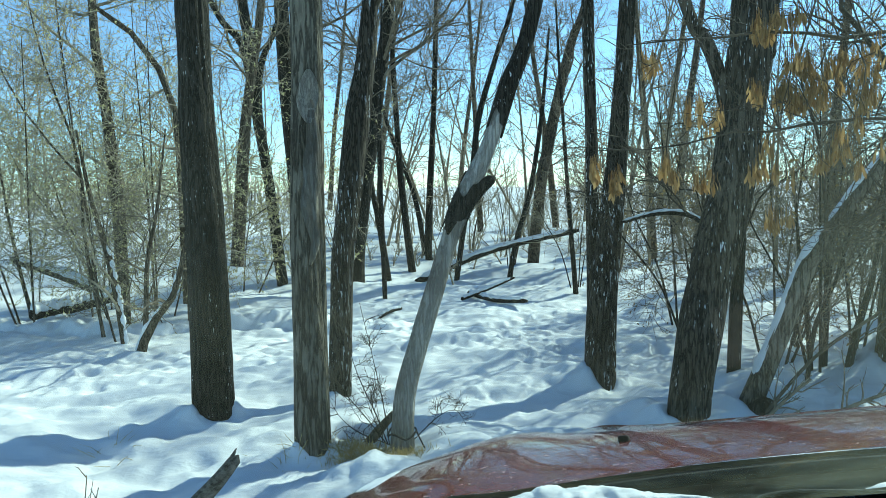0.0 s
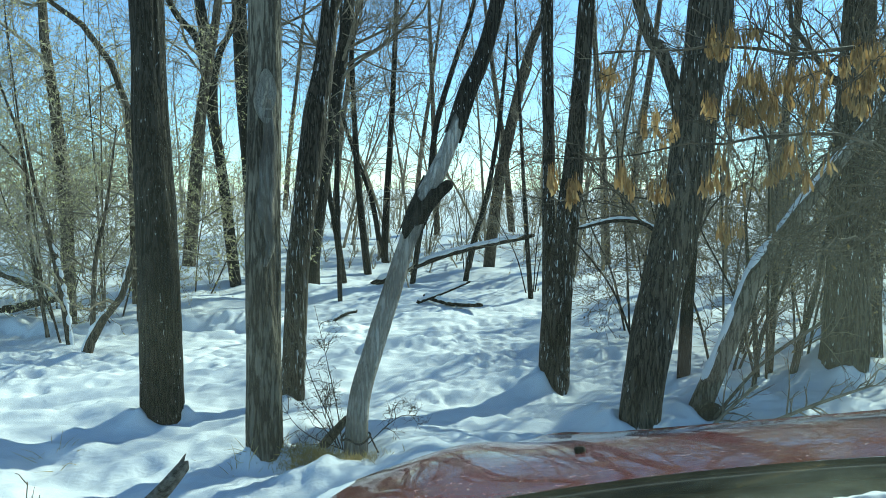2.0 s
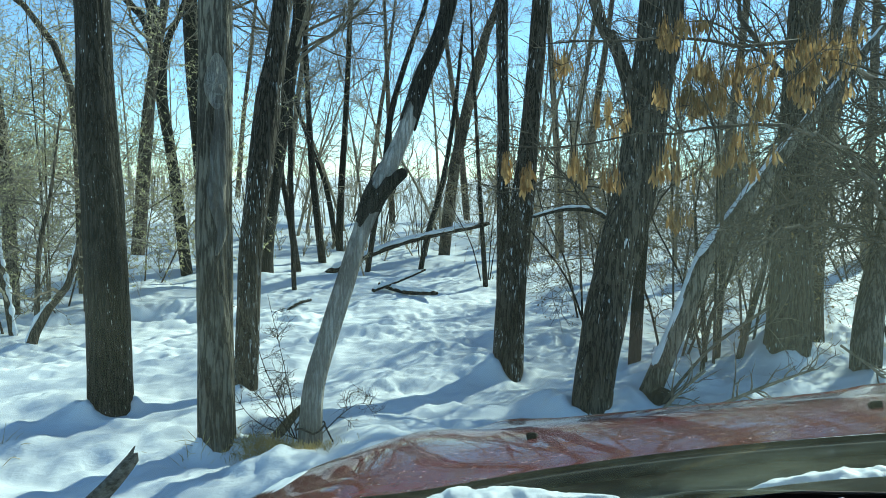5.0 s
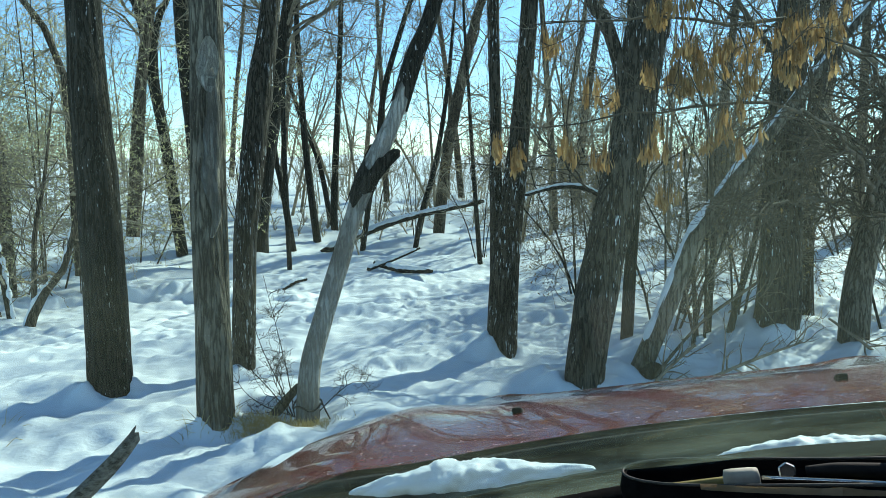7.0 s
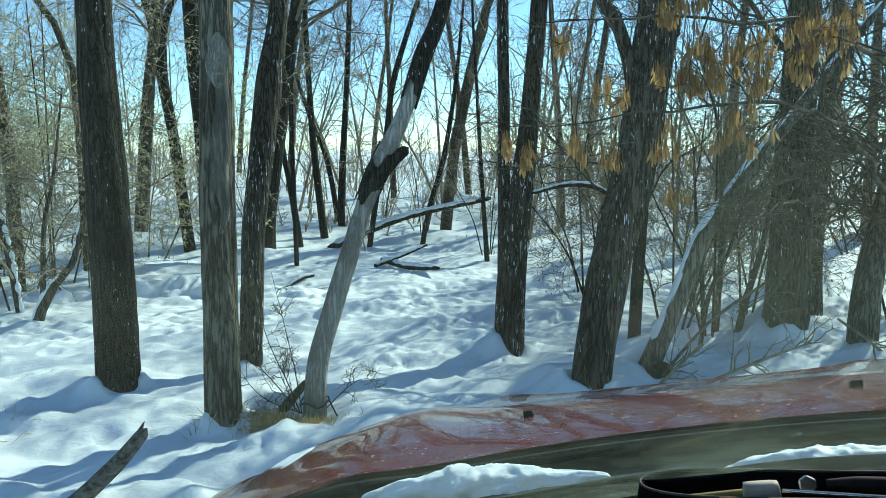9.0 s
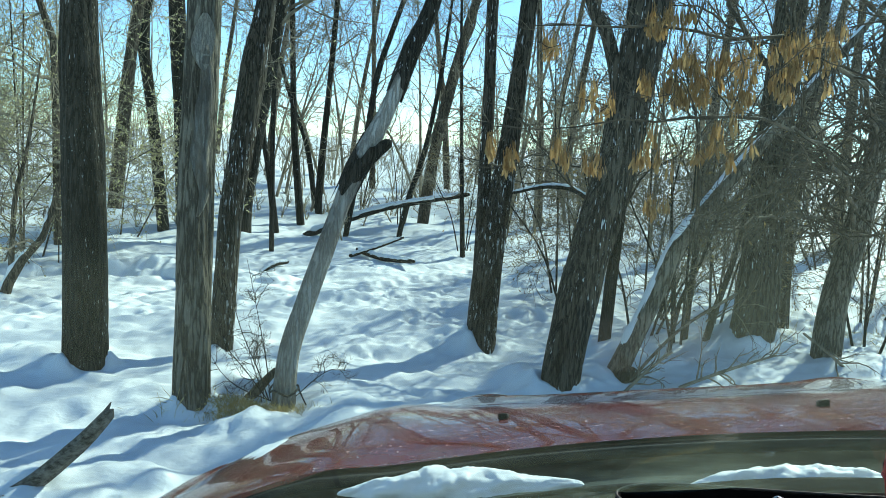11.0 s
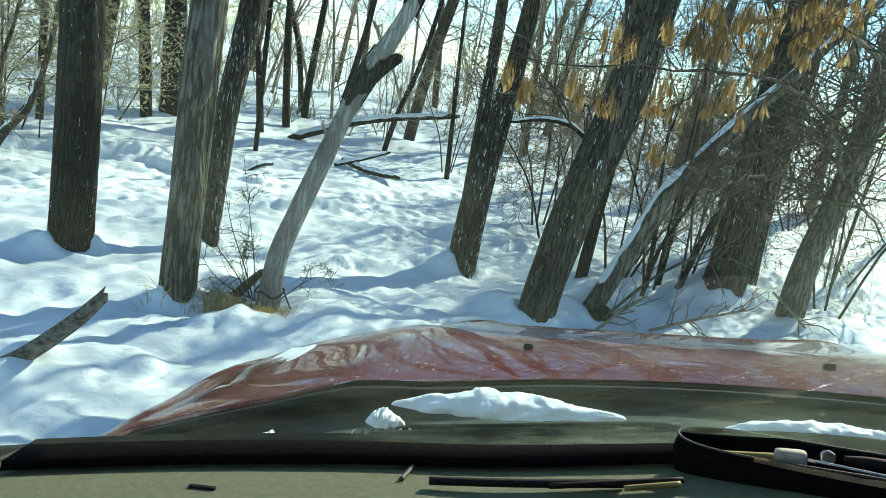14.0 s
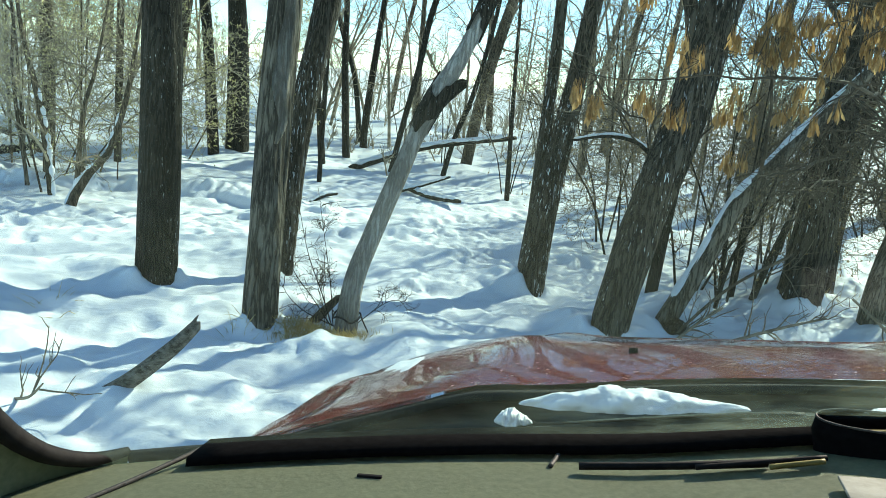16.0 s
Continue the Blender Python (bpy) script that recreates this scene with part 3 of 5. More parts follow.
tree([[(-3.142, 10.375, 0.463, 0.094), (-3.021, 10.497, 1.954, 0.089), (-2.923, 10.583, 2.921, 0.073), (-2.714, 10.693, 4.21, 0.057), (-2.513, 10.799, 6.297, 0.026)]], BARK_FAR, "brown tree with pale leaves round it", near=False, limbs=10, dens=1.4, size=1.2)
tree([[(-0.932, 10.033, -0.12, 0.034), (-0.96, 10.141, 1.128, 0.036), (-0.974, 10.238, 2.161, 0.032), (-0.921, 10.347, 3.352, 0.024), (-0.884, 10.424, 4.75, 0.011)]], BARK_DARK, "thin straight sapling in the snow", near=False, limbs=6, size=0.7)
tree([[(-1.016, 11.531, -0.12, 0.062), (-1.163, 11.63, 0.971, 0.05), (-1.279, 11.695, 1.606, 0.041), (-1.332, 11.8, 2.693, 0.032), (-1.373, 11.881, 4.09, 0.014)]], BARK_DARK, "small leaning dark tree", near=False, limbs=6, size=0.7)
tree([[(-0.688, 12.333, -0.02, 0.071), (-0.782, 12.406, 0.825, 0.063), (-0.871, 12.501, 1.792, 0.058), (-0.922, 12.594, 2.758, 0.048), (-0.963, 12.687, 3.724, 0.044), (-0.985, 12.779, 4.69, 0.039), (-1.013, 12.898, 6.786, 0.017)]], BARK_DARK, "slender gently curved dark tree", near=False, limbs=11, dens=1.4, size=1.2)
tree([[(-0.449, 13.458, -0.02, 0.078), (-0.458, 13.519, 0.751, 0.069), (-0.327, 13.709, 2.85, 0.053), (-0.227, 13.901, 4.948, 0.047), (-0.167, 14.016, 7.044, 0.021)], [(-0.526, 14.188, -0.02, 0.058), (-0.758, 14.32, 1.373, 0.05), (-1.128, 14.433, 2.371, 0.039), (-1.441, 14.553, 3.479, 0.028), (-1.67, 14.641, 4.857, 0.012)]], BARK_DARK, "slender tree forked near the ground", near=False, limbs=9, dens=1.4, size=1.1)
t10, _ = tree([[(-0.191, 3.862, -0.12, 0.075), (-0.165, 3.891, 0.321, 0.063), (-0.074, 3.918, 0.659, 0.058), (0.034, 3.944, 0.996, 0.058), (0.12, 3.965, 1.266, 0.051), (0.213, 3.982, 1.502, 0.065), (0.372, 4.006, 1.839, 0.046), (0.49, 4.031, 2.176, 0.048), (0.668, 4.069, 2.682, 0.041), (1.037, 4.148, 4.462, 0.018)]], BARK_DEAD, "leaning weathered dead tree with broken bark", limbs=4, start=0.75, size=0.7)
for za, zb, rind in ((1.34, 1.62, BARK_DARK), (1.90, 3.6, BARK_DARK)):
    sleeve = [(q[0], q[1], q[2], q[3] * 1.13) for q in resample([(-0.191, 3.862, -0.12, 0.075), (-0.165, 3.891, 0.321, 0.063), (-0.074, 3.918, 0.659, 0.058), (0.034, 3.944, 0.996, 0.058), (0.12, 3.965, 1.266, 0.051), (0.213, 3.982, 1.502, 0.065), (0.372, 4.006, 1.839, 0.046), (0.49, 4.031, 2.176, 0.048), (0.668, 4.069, 2.682, 0.041), (1.037, 4.148, 4.462, 0.018)], 60) if za < q[2] < zb]
    v, f, _ = trunk_mesh(sleeve, rind, True, 0.0)
    axis_dir = np.array(sleeve[-1][:3]) - np.array(sleeve[0][:3])
    axis_dir /= np.linalg.norm(axis_dir)
    ring = np.arange(len(v)) // 64
    jag = value_noise((np.arange(len(v)) % 64) * 0.22 + za, np.full(len(v), za * 3.0), 44)
    edge = np.exp(-np.minimum(ring, ring.max() - ring) / 2.0)
    v = v + axis_dir * (0.30 * jag * edge)[:, None]
    piece("bark_sleeve", mesh_of("bark_sleeve", v - np.array(t10.location), f, rind), t10, "ragged remaining dark bark")
v, f, _ = trunk_mesh([(0.2, 3.98, 1.46, 0.05), (0.29, 3.975, 1.56, 0.045), (0.385, 3.97, 1.632, 0.028), (0.40, 3.97, 1.645, 0.004)], BARK_DARK, True)
piece("broken_stub", mesh_of("broken_stub", v - np.array(t10.location), f, BARK_DARK), t10, "dark broken branch stub")
tree([[(0.047, 11.375, -0.12, 0.047), (0.198, 11.449, 0.869, 0.045), (0.357, 11.525, 1.765, 0.05), (0.481, 11.602, 2.661, 0.05), (0.815, 11.686, 3.735, 0.041), (1.053, 11.74, 4.45, 0.036), (1.455, 11.833, 6.509, 0.016)]], BARK_DARK, "slender dark tree leaning aside behind the dead one", near=False, limbs=9, dens=1.2)
tree([[(0.9, 11.593, -0.12, 0.048), (1.05, 11.647, 0.659, 0.041), (1.294, 11.712, 1.481, 0.041), (1.499, 11.813, 2.671, 0.037), (1.642, 11.883, 4.062, 0.017)]], BARK_DARK, "small dark sapling on the far snow", near=False, limbs=7, size=0.8)
tree([[(1.401, 12.852, -0.07, 0.107), (1.554, 12.958, 1.263, 0.102), (1.789, 13.059, 2.475, 0.102), (2.161, 13.182, 3.989, 0.081), (2.459, 13.242, 4.796, 0.066), (2.903, 13.332, 6.846, 0.03)]], BARK_FAR, "brown leaning tree on the far snow", near=False, limbs=9, dens=1.2)
tree([[(1.766, 9.931, -0.12, 0.038), (1.703, 10.022, 0.934, 0.032), (1.661, 10.099, 1.731, 0.028), (1.627, 10.176, 2.529, 0.024), (1.585, 10.253, 3.327, 0.02), (1.541, 10.333, 4.724, 0.009)]], BARK_DARK, "thin straight dark sapling", near=False, limbs=6, size=0.7)
tree([[(1.27, 5.365, -0.12, 0.12), (1.293, 5.414, 0.538, 0.114), (1.358, 5.466, 1.13, 0.096), (1.432, 5.514, 1.676, 0.082), (1.476, 5.554, 2.132, 0.071), (1.556, 5.636, 3.043, 0.064), (1.703, 5.785, 5.835, 0.029)], [(1.268, 5.459, 0.457, 0.073), (1.247, 5.521, 1.22, 0.051), (1.251, 5.564, 1.679, 0.048), (1.25, 5.607, 2.138, 0.046), (1.243, 5.693, 3.056, 0.046), (1.23, 5.851, 5.851, 0.021)]], BARK_FLECK, "twin-stemmed dark tree flecked with snow", limbs=6, start=0.5)
tree([[(1.649, 4.346, -0.12, 0.141), (1.738, 4.39, 0.514, 0.134), (1.818, 4.421, 0.895, 0.13), (1.909, 4.452, 1.276, 0.142), (1.999, 4.483, 1.656, 0.138), (2.052, 4.516, 2.037, 0.138), (2.116, 4.549, 2.418, 0.142), (2.169, 4.582, 2.799, 0.146), (2.456, 4.762, 6.283, 0.066)], [(2.013, 4.511, 1.842, 0.06), (1.933, 4.541, 2.23, 0.046), (1.831, 4.575, 2.536, 0.042), (1.702, 4.607, 2.805, 0.038), (1.145, 4.744, 4.825, 0.017)]], BARK_OLD, "stout leaning tree with furrowed snow-flecked bark", limbs=7, start=0.55)
SNOWY_LIMB = [(2.40, 5.44, 1.0, 0.020), (2.10, 5.45, 1.255, 0.019), (1.96, 5.45, 1.325, 0.018), (1.79, 5.45, 1.34, 0.017), (1.63, 5.45, 1.315, 0.014), (1.47, 5.45, 1.275, 0.010), (1.38, 5.43, 1.34, 0.006)]
slim_tree, _ = tree([[(2.318, 5.366, -0.12, 0.056), (2.355, 5.416, 0.561, 0.051), (2.391, 5.457, 1.021, 0.046), (2.43, 5.516, 1.664, 0.037), (2.433, 5.58, 2.354, 0.028), (2.436, 5.659, 3.752, 0.012)], SNOWY_LIMB], BARK_DARK, "slim dark tree beside a stout trunk", limbs=7, start=0.2, size=0.9, dens=1.1)
snow_cap(SNOWY_LIMB[1:-1], slim_tree, 0.9, 0.85, 0.3)
LEANING = [(2.10, 4.60, -0.12, 0.078), (2.232, 4.60, 0.20, 0.070), (2.39, 4.60, 0.595, 0.068), (2.53, 4.60, 0.985, 0.064), (2.68, 4.60, 1.22, 0.058), (2.85, 4.60, 1.46, 0.054), (3.02, 4.60, 1.68, 0.050), (3.24, 4.60, 1.96, 0.044), (3.95, 4.62, 2.85, 0.018)]
t18, _ = tree([LEANING], BARK_GREY, "strongly leaning tree with snow along its top", limbs=5, start=0.4, size=0.8, dens=1.1)
snow_cap([tuple(q) for q in resample(LEANING, 40) if q[2] > 0.12], t18, 0.50, 0.66, 0.22)
tree([[(3.558, 5.24, -0.12, 0.202), (3.607, 5.307, 0.737, 0.165), (3.641, 5.39, 1.648, 0.137), (3.694, 5.473, 2.559, 0.124), (3.72, 5.514, 3.014, 0.114), (3.817, 5.666, 5.808, 0.051)]], BARK_OLD, "broad old tree behind the brush", limbs=8, start=0.25, dens=1.0)
tree([[(4.454, 6.304, -0.12, 0.091), (4.448, 6.358, 0.576, 0.086), (4.552, 6.479, 1.92, 0.07), (4.647, 6.549, 2.726, 0.059), (4.795, 6.659, 4.818, 0.027)]], BARK_FLECK, "tree standing close behind a broad trunk", limbs=8, start=0.3)
t20, _ = tree([[(3.943, 4.783, -0.12, 0.119), (4.013, 4.876, 0.591, 0.098), (4.197, 4.965, 1.263, 0.093), (4.301, 5.027, 1.711, 0.082), (4.391, 5.092, 2.159, 0.095), (4.445, 5.162, 2.606, 0.1), (4.644, 5.421, 5.387, 0.045)], [(3.99, 4.85, 0.42, 0.07), (4.10, 4.90, 0.86, 0.066), (4.20, 4.95, 1.26, 0.06), (4.27, 5.0, 1.78, 0.058), (4.33, 5.05, 2.2, 0.055), (4.45, 5.1, 2.88, 0.048), (4.8, 5.3, 4.6, 0.02)]], BARK_GREY, "smooth grey maple with hanging seed clusters", limbs=8, start=0.2, dens=1.0)


# ---- shrubs and brush ----
def shrub(x, y, stems, height, spread, label, leaf=None, n_leaf=0, leaf_size=0.012, dens=1.0, twig=TWIG_TAN, r=0.012, axes_list=None, name="shrub", floor=0.002, fan=42, up=0.3, limb=0.26, slim=1.0):
    root = tagged(new(name), label, "shrub")
    z = float(ground_z(x, y)) - 0.05
    root.location = (x, y, z)
    ax = list(axes_list or [])
    for _ in range(stems):
        a, b = rng.uniform(0, 2 * math.pi), rng.uniform(0.2, 1.0) * spread
        tx, ty = math.cos(a) * b, math.sin(a) * b
        h = height * rng.uniform(0.6, 1.05)
        sx, sy = x + tx * 0.15, y + ty * 0.15
        ax.append([(sx, sy, z, r), (sx + tx * 0.3, sy + ty * 0.3, z + h * 0.4, r * 0.8), (sx + tx * 0.8, sy + ty * 0.8, z + h * 0.75, r * 0.5),
                   (sx + tx, sy + ty, z + h, r * 0.25)])
    P = np.stack([resample(a, 10)[:, :3] for a in ax])
    R = np.stack([resample(a, 10)[:, 3] for a in ax]) * slim
    v, f = tubes(P, R, 8)
    off = np.array([x, y, z])
    piece("stems", mesh_of("stems", v - off, f, BARK_FAR if leaf is LEAF_BUD else BARK_DARK), root)
    L1, r1 = sprout(P, R, int(6 * dens), 0.45 * height, fan, up, limb, 0.15, 7, 0.30, 1.9 * floor)
    L2, r2 = sprout(L1, r1, int(5 * dens), 0.22 * height, 50, up * 0.5, 0.55, 0.1, 5, 0.32, 1.15 * floor)
    L3, r3 = sprout(L2, r2, 3, 0.11 * height, 45, 0.1, 0.7, 0.1, 3, 0.25, floor * 0.8)
    vs, fs, o = [], [], 0
    for p, rr, sd in ((L1, r1, 4), (L2, r2, 3), (L3, r3, 3)):
        vv, ff = tubes(p, rr, sd)
        vs.append(vv - off), fs.append(ff + o)
        o += len(vv)
    tagged(piece("twigs", mesh_of("twigs", np.vstack(vs), np.vstack(fs), twig), root), kind="stuff")
    if leaf:
        pts = L3.reshape(-1, 3)
        pts = pts[rng.integers(0, len(pts), n_leaf)]
        lv, lf = leaves_mesh(pts, leaf_size)
        tagged(piece("leaves", mesh_of("leaves", lv - off, lf, leaf), root, "sparse small dry leaves"), kind="stuff")
    return root


YG = "tangled shrub with sparse yellow-green leaves and snowy stems"
ARCH = {"fan": 62, "up": 0.12, "floor": 0.0030, "limb": 0.40}
shrub(-3.9, 8.33, 3, 3.2, 2.2, YG, LEAF_BUD, 5890, 0.015, 1.6, axes_list=[[(-3.902, 8.329, -0.02, 0.079), (-3.938, 8.404, 0.986, 0.092), (-3.985, 8.468, 1.736, 0.092), (-4.061, 8.519, 2.351, 0.089), (-4.118, 8.565, 2.897, 0.062), (-4.204, 8.604, 3.375, 0.068), (-4.228, 8.65, 3.921, 0.058), (-4.281, 8.758, 6.017, 0.026)]], **ARCH, slim=0.85)
snowy = shrub(-3.3, 7.0, 1, 2.0, 1.4, YG, LEAF_BUD, 2470, 0.010, 1.6, TWIG_TAN, axes_list=[[(-3.296, 7.004, -0.12, 0.04), (-3.384, 7.05, 0.555, 0.041), (-3.502, 7.092, 1.081, 0.032), (-3.638, 7.129, 1.549, 0.023), (-3.757, 7.16, 2.238, 0.011)]], **ARCH)
snow_cap([(-3.296, 7.004, -0.12, 0.04), (-3.384, 7.05, 0.555, 0.041), (-3.502, 7.092, 1.081, 0.032), (-3.638, 7.129, 1.549, 0.023), (-3.757, 7.16, 2.238, 0.011)][:-2], snowy, 0.75, 0.48, 1.0)
forked = shrub(-3.03, 6.65, 0, 1.9, 0.8, "forked dark shrub stem rising from trampled snow", LEAF_BUD, 1425, 0.010, 1.6, TWIG, axes_list=[[(-3.035, 6.651, -0.12, 0.058), (-2.902, 6.678, 0.263, 0.042), (-2.674, 6.709, 0.547, 0.033), (-2.554, 6.75, 0.977, 0.028), (-2.503, 6.775, 1.253, 0.025), (-2.413, 6.821, 2.087, 0.011)], [(-2.947, 6.674, 0.117, 0.029), (-2.929, 6.706, 0.597, 0.025), (-2.904, 6.74, 0.984, 0.022), (-2.813, 6.776, 1.371, 0.017), (-2.696, 6.822, 2.201, 0.008)]], **ARCH)
snow_cap([(-3.035, 6.651, -0.12, 0.058), (-2.902, 6.678, 0.263, 0.042), (-2.674, 6.709, 0.547, 0.033), (-2.554, 6.75, 0.977, 0.028), (-2.503, 6.775, 1.253, 0.025), (-2.413, 6.821, 2.087, 0.011)][:-2], forked, 0.75, 0.45, 1.0)
shrub(-5.3, 8.8, 2, 2.4, 2.0, YG, LEAF_BUD, 3420, 0.013, 1.6, TWIG_TAN, axes_list=[[(-5.306, 8.825, -0.12, 0.053), (-5.469, 8.868, 0.545, 0.04), (-5.588, 8.915, 1.125, 0.033), (-5.684, 8.962, 1.704, 0.025), (-5.768, 9.003, 2.539, 0.011)]], **ARCH, slim=0.55)
shrub(-3.05, 8.07, 2, 2.6, 1.5, YG, LEAF_BUD, 3420, 0.014, 1.6, axes_list=[[(-3.046, 8.074, 0.277, 0.062), (-3.134, 8.259, 2.571, 0.056), (-3.387, 8.298, 3.104, 0.053), (-3.741, 8.329, 3.572, 0.046), (-4.035, 8.335, 3.744, 0.036), (-4.7, 8.349, 4.645, 0.016)]], **ARCH, slim=0.7)
shrub(-3.83, 7.6, 2, 2.8, 2.0, YG, LEAF_BUD, 3420, 0.013, 1.6, TWIG_TAN, axes_list=[[(-3.7, 7.4, -0.1, 0.04)] + [(-3.827, 7.322, 1.13, 0.038), (-3.844, 7.375, 1.879, 0.03), (-4.031, 7.42, 2.451, 0.027), (-4.229, 7.464, 3.024, 0.021), (-4.396, 7.5, 3.847, 0.009)], [(-3.75, 7.45, -0.1, 0.03)] + [(-3.856, 7.377, 1.777, 0.028), (-4.128, 7.385, 2.082, 0.024), (-4.421, 7.409, 2.46, 0.021), (-4.681, 7.444, 2.945, 0.018), (-4.927, 7.476, 3.747, 0.008)]], **ARCH, slim=0.5)
shrub(-4.5, 8.8, 4, 5.0, 2.0, YG, LEAF_BUD, 4500, 0.013, 1.7, **ARCH)
shrub(-3.75, 8.9, 4, 4.1, 1.7, YG, LEAF_BUD, 6500, 0.014, 1.7, **ARCH)
shrub(-4.9, 8.1, 3, 3.6, 1.5, YG, LEAF_BUD, 3500, 0.013, 1.6, **ARCH)
shrub(-4.7, 9.7, 3, 2.8, 2.0, YG, LEAF_BUD, 3500, 0.015, 1.6, **ARCH)
shrub(-6.9, 10.5, 3, 3.0, 2.2, YG, LEAF_BUD, 3990, 0.017, 1.6, **ARCH)
shrub(-3.1, 10.4, 3, 2.6, 1.8, YG, LEAF_BUD, 4370, 0.017, 1.5, **ARCH)
shrub(-5.2, 12.5, 3, 3.0, 2.0, YG, LEAF_BUD, 4370, 0.018, 1.5, **ARCH)

BR = "dense bare brush with a few dry leaves"
shrub(3.0, 5.35, 3, 2.0, 0.8, "cluster of thin dark stems among brush", LEAF_DRY, 300, 0.018, 1.3, TWIG, axes_list=[[(2.899, 5.271, -0.12, 0.023), (2.891, 5.365, 0.527, 0.022), (2.861, 5.443, 0.951, 0.017), (2.833, 5.52, 1.646, 0.008)], [(3.024, 5.368, -0.12, 0.031), (3.083, 5.456, 0.556, 0.024), (3.11, 5.519, 0.94, 0.019), (3.139, 5.587, 1.636, 0.009)], [(3.109, 5.244, -0.12, 0.033), (3.255, 5.298, 0.434, 0.029), (3.381, 5.344, 0.812, 0.024), (3.514, 5.394, 1.498, 0.011)], [(2.746, 5.059, -0.12, 0.019), (2.847, 5.127, 0.477, 0.018), (3.037, 5.169, 0.887, 0.014), (3.218, 5.209, 1.562, 0.006)]])
for bx, by, n, h, sp in ((3.3, 6.9, 6, 2.9, 1.2), (2.6, 7.8, 5, 2.6, 1.2), (4.6, 7.6, 7, 3.0, 1.3), (5.6, 6.6, 6, 2.8, 1.3), (4.9, 5.6, 4, 2.2, 0.9), (6.5, 8.6, 7, 3.2, 1.5),
                         (3.6, 9.6, 6, 2.8, 1.4), (2.9, 6.0, 4, 2.0, 0.8), (3.7, 6.2, 5, 1.9, 0.9), (2.5, 6.9, 4, 1.8, 0.9), (4.4, 6.9, 5, 2.2, 1.0)):
    shrub(bx, by, n // 2 + 1, h, sp * 1.4, BR, LEAF_DRY, 900, 0.014, 1.8, TWIG, 0.013, fan=62, up=0.1, floor=0.0027)
for bx, by, n, h, sp in ((1.9, 10.8, 4, 2.0, 0.9), (1.0, 12.6, 4, 1.9, 0.9), (2.7, 12.0, 5, 2.2, 1.0), (0.3, 14.5, 5, 2.0, 1.2), (-2.2, 14.0, 5, 2.1, 1.2)):
    shrub(bx, by, n, h, sp, "thin tan shrub on the far snow", LEAF_DRY, 350, 0.014, 1.0, TWIG_TAN, 0.01)


# ---- far woods ----
def far_wood():
    for bx, by, h, r in ((-2.0, 18.5, 8.5, 0.10), (0.6, 17.5, 8, 0.09), (2.6, 19.0, 8.5, 0.11), (4.8, 16.0, 8, 0.12),
                         (6.6, 13.0, 7.5, 0.12), (8.6, 11.0, 8, 0.13), (7.2, 9.6, 7, 0.10), (9.8, 15.0, 9, 0.14), (-12.5, 12.5, 8, 0.13), (3.7, 13.4, 7.5, 0.09),
                         (5.6, 20.5, 9, 0.12), (-7.6, 20.5, 9, 0.12), (12.0, 12.5, 8, 0.12), (0.0, 22.5, 9, 0.1), (-4.0, 23.0, 9, 0.1), (8.0, 22.0, 9, 0.12), (5.4, 10.4, 7, 0.09)):
        z = float(ground_z(bx, by)) - 0.1
        r *= 0.7
        lx, ly = rng.uniform(-0.13, 0.13) * h, rng.uniform(-0.05, 0.05) * h
        pts = [(bx, by, z, r * 1.2), (bx + lx * 0.2, by + ly * 0.2, z + h * 0.25, r), (bx + lx * 0.55, by + ly * 0.5, z + h * 0.55, r * 0.75), (bx + lx, by + ly, z + h, r * 0.2)]
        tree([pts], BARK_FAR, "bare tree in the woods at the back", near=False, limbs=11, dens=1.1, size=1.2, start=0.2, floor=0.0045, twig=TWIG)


far_wood()


def hedge(y, x0, x1, count, height, label):
    """Far low scrub along the crest: too fine to count."""
    ax = []
    for _ in range(count):
        x = rng.uniform(x0, x1)
        yy = y + rng.normal() * 1.2
        z = float(ground_z(x, yy)) - 0.1
        h = height * rng.uniform(0.5, 1.2)
        dx, dy = rng.normal() * 0.25 * h, rng.normal() * 0.25 * h
        ax.append([(x, yy, z, 0.016), (x + dx * 0.4, yy + dy * 0.4, z + h * 0.5, 0.011), (x + dx, yy + dy, z + h, 0.005)])
    P = np.stack([resample(a, 6)[:, :3] for a in ax])
    R = np.stack([resample(a, 6)[:, 3] for a in ax])
    L1, r1 = sprout(P, R, 7, 0.45 * height, 42, 0.3, 0.6, 0.1, 5, 0.2, 0.005)
    L2, r2 = sprout(L1, r1, 5, 0.2 * height, 45, 0.2, 0.7, 0.1, 3, 0.25, 0.004)
    vs, fs, o = [], [], 0
    for p, rr, sd in ((P, R, 4), (L1, r1, 3), (L2, r2, 3)):
        vv, ff = tubes(p, rr, sd)
        vs.append(vv), fs.append(ff + o)
        o += len(vv)
    ob = piece("scrub", mesh_of("scrub", np.vstack(vs), np.vstack(fs), TWIG_TAN))
    tagged(ob, label, "scrub", kind="stuff")


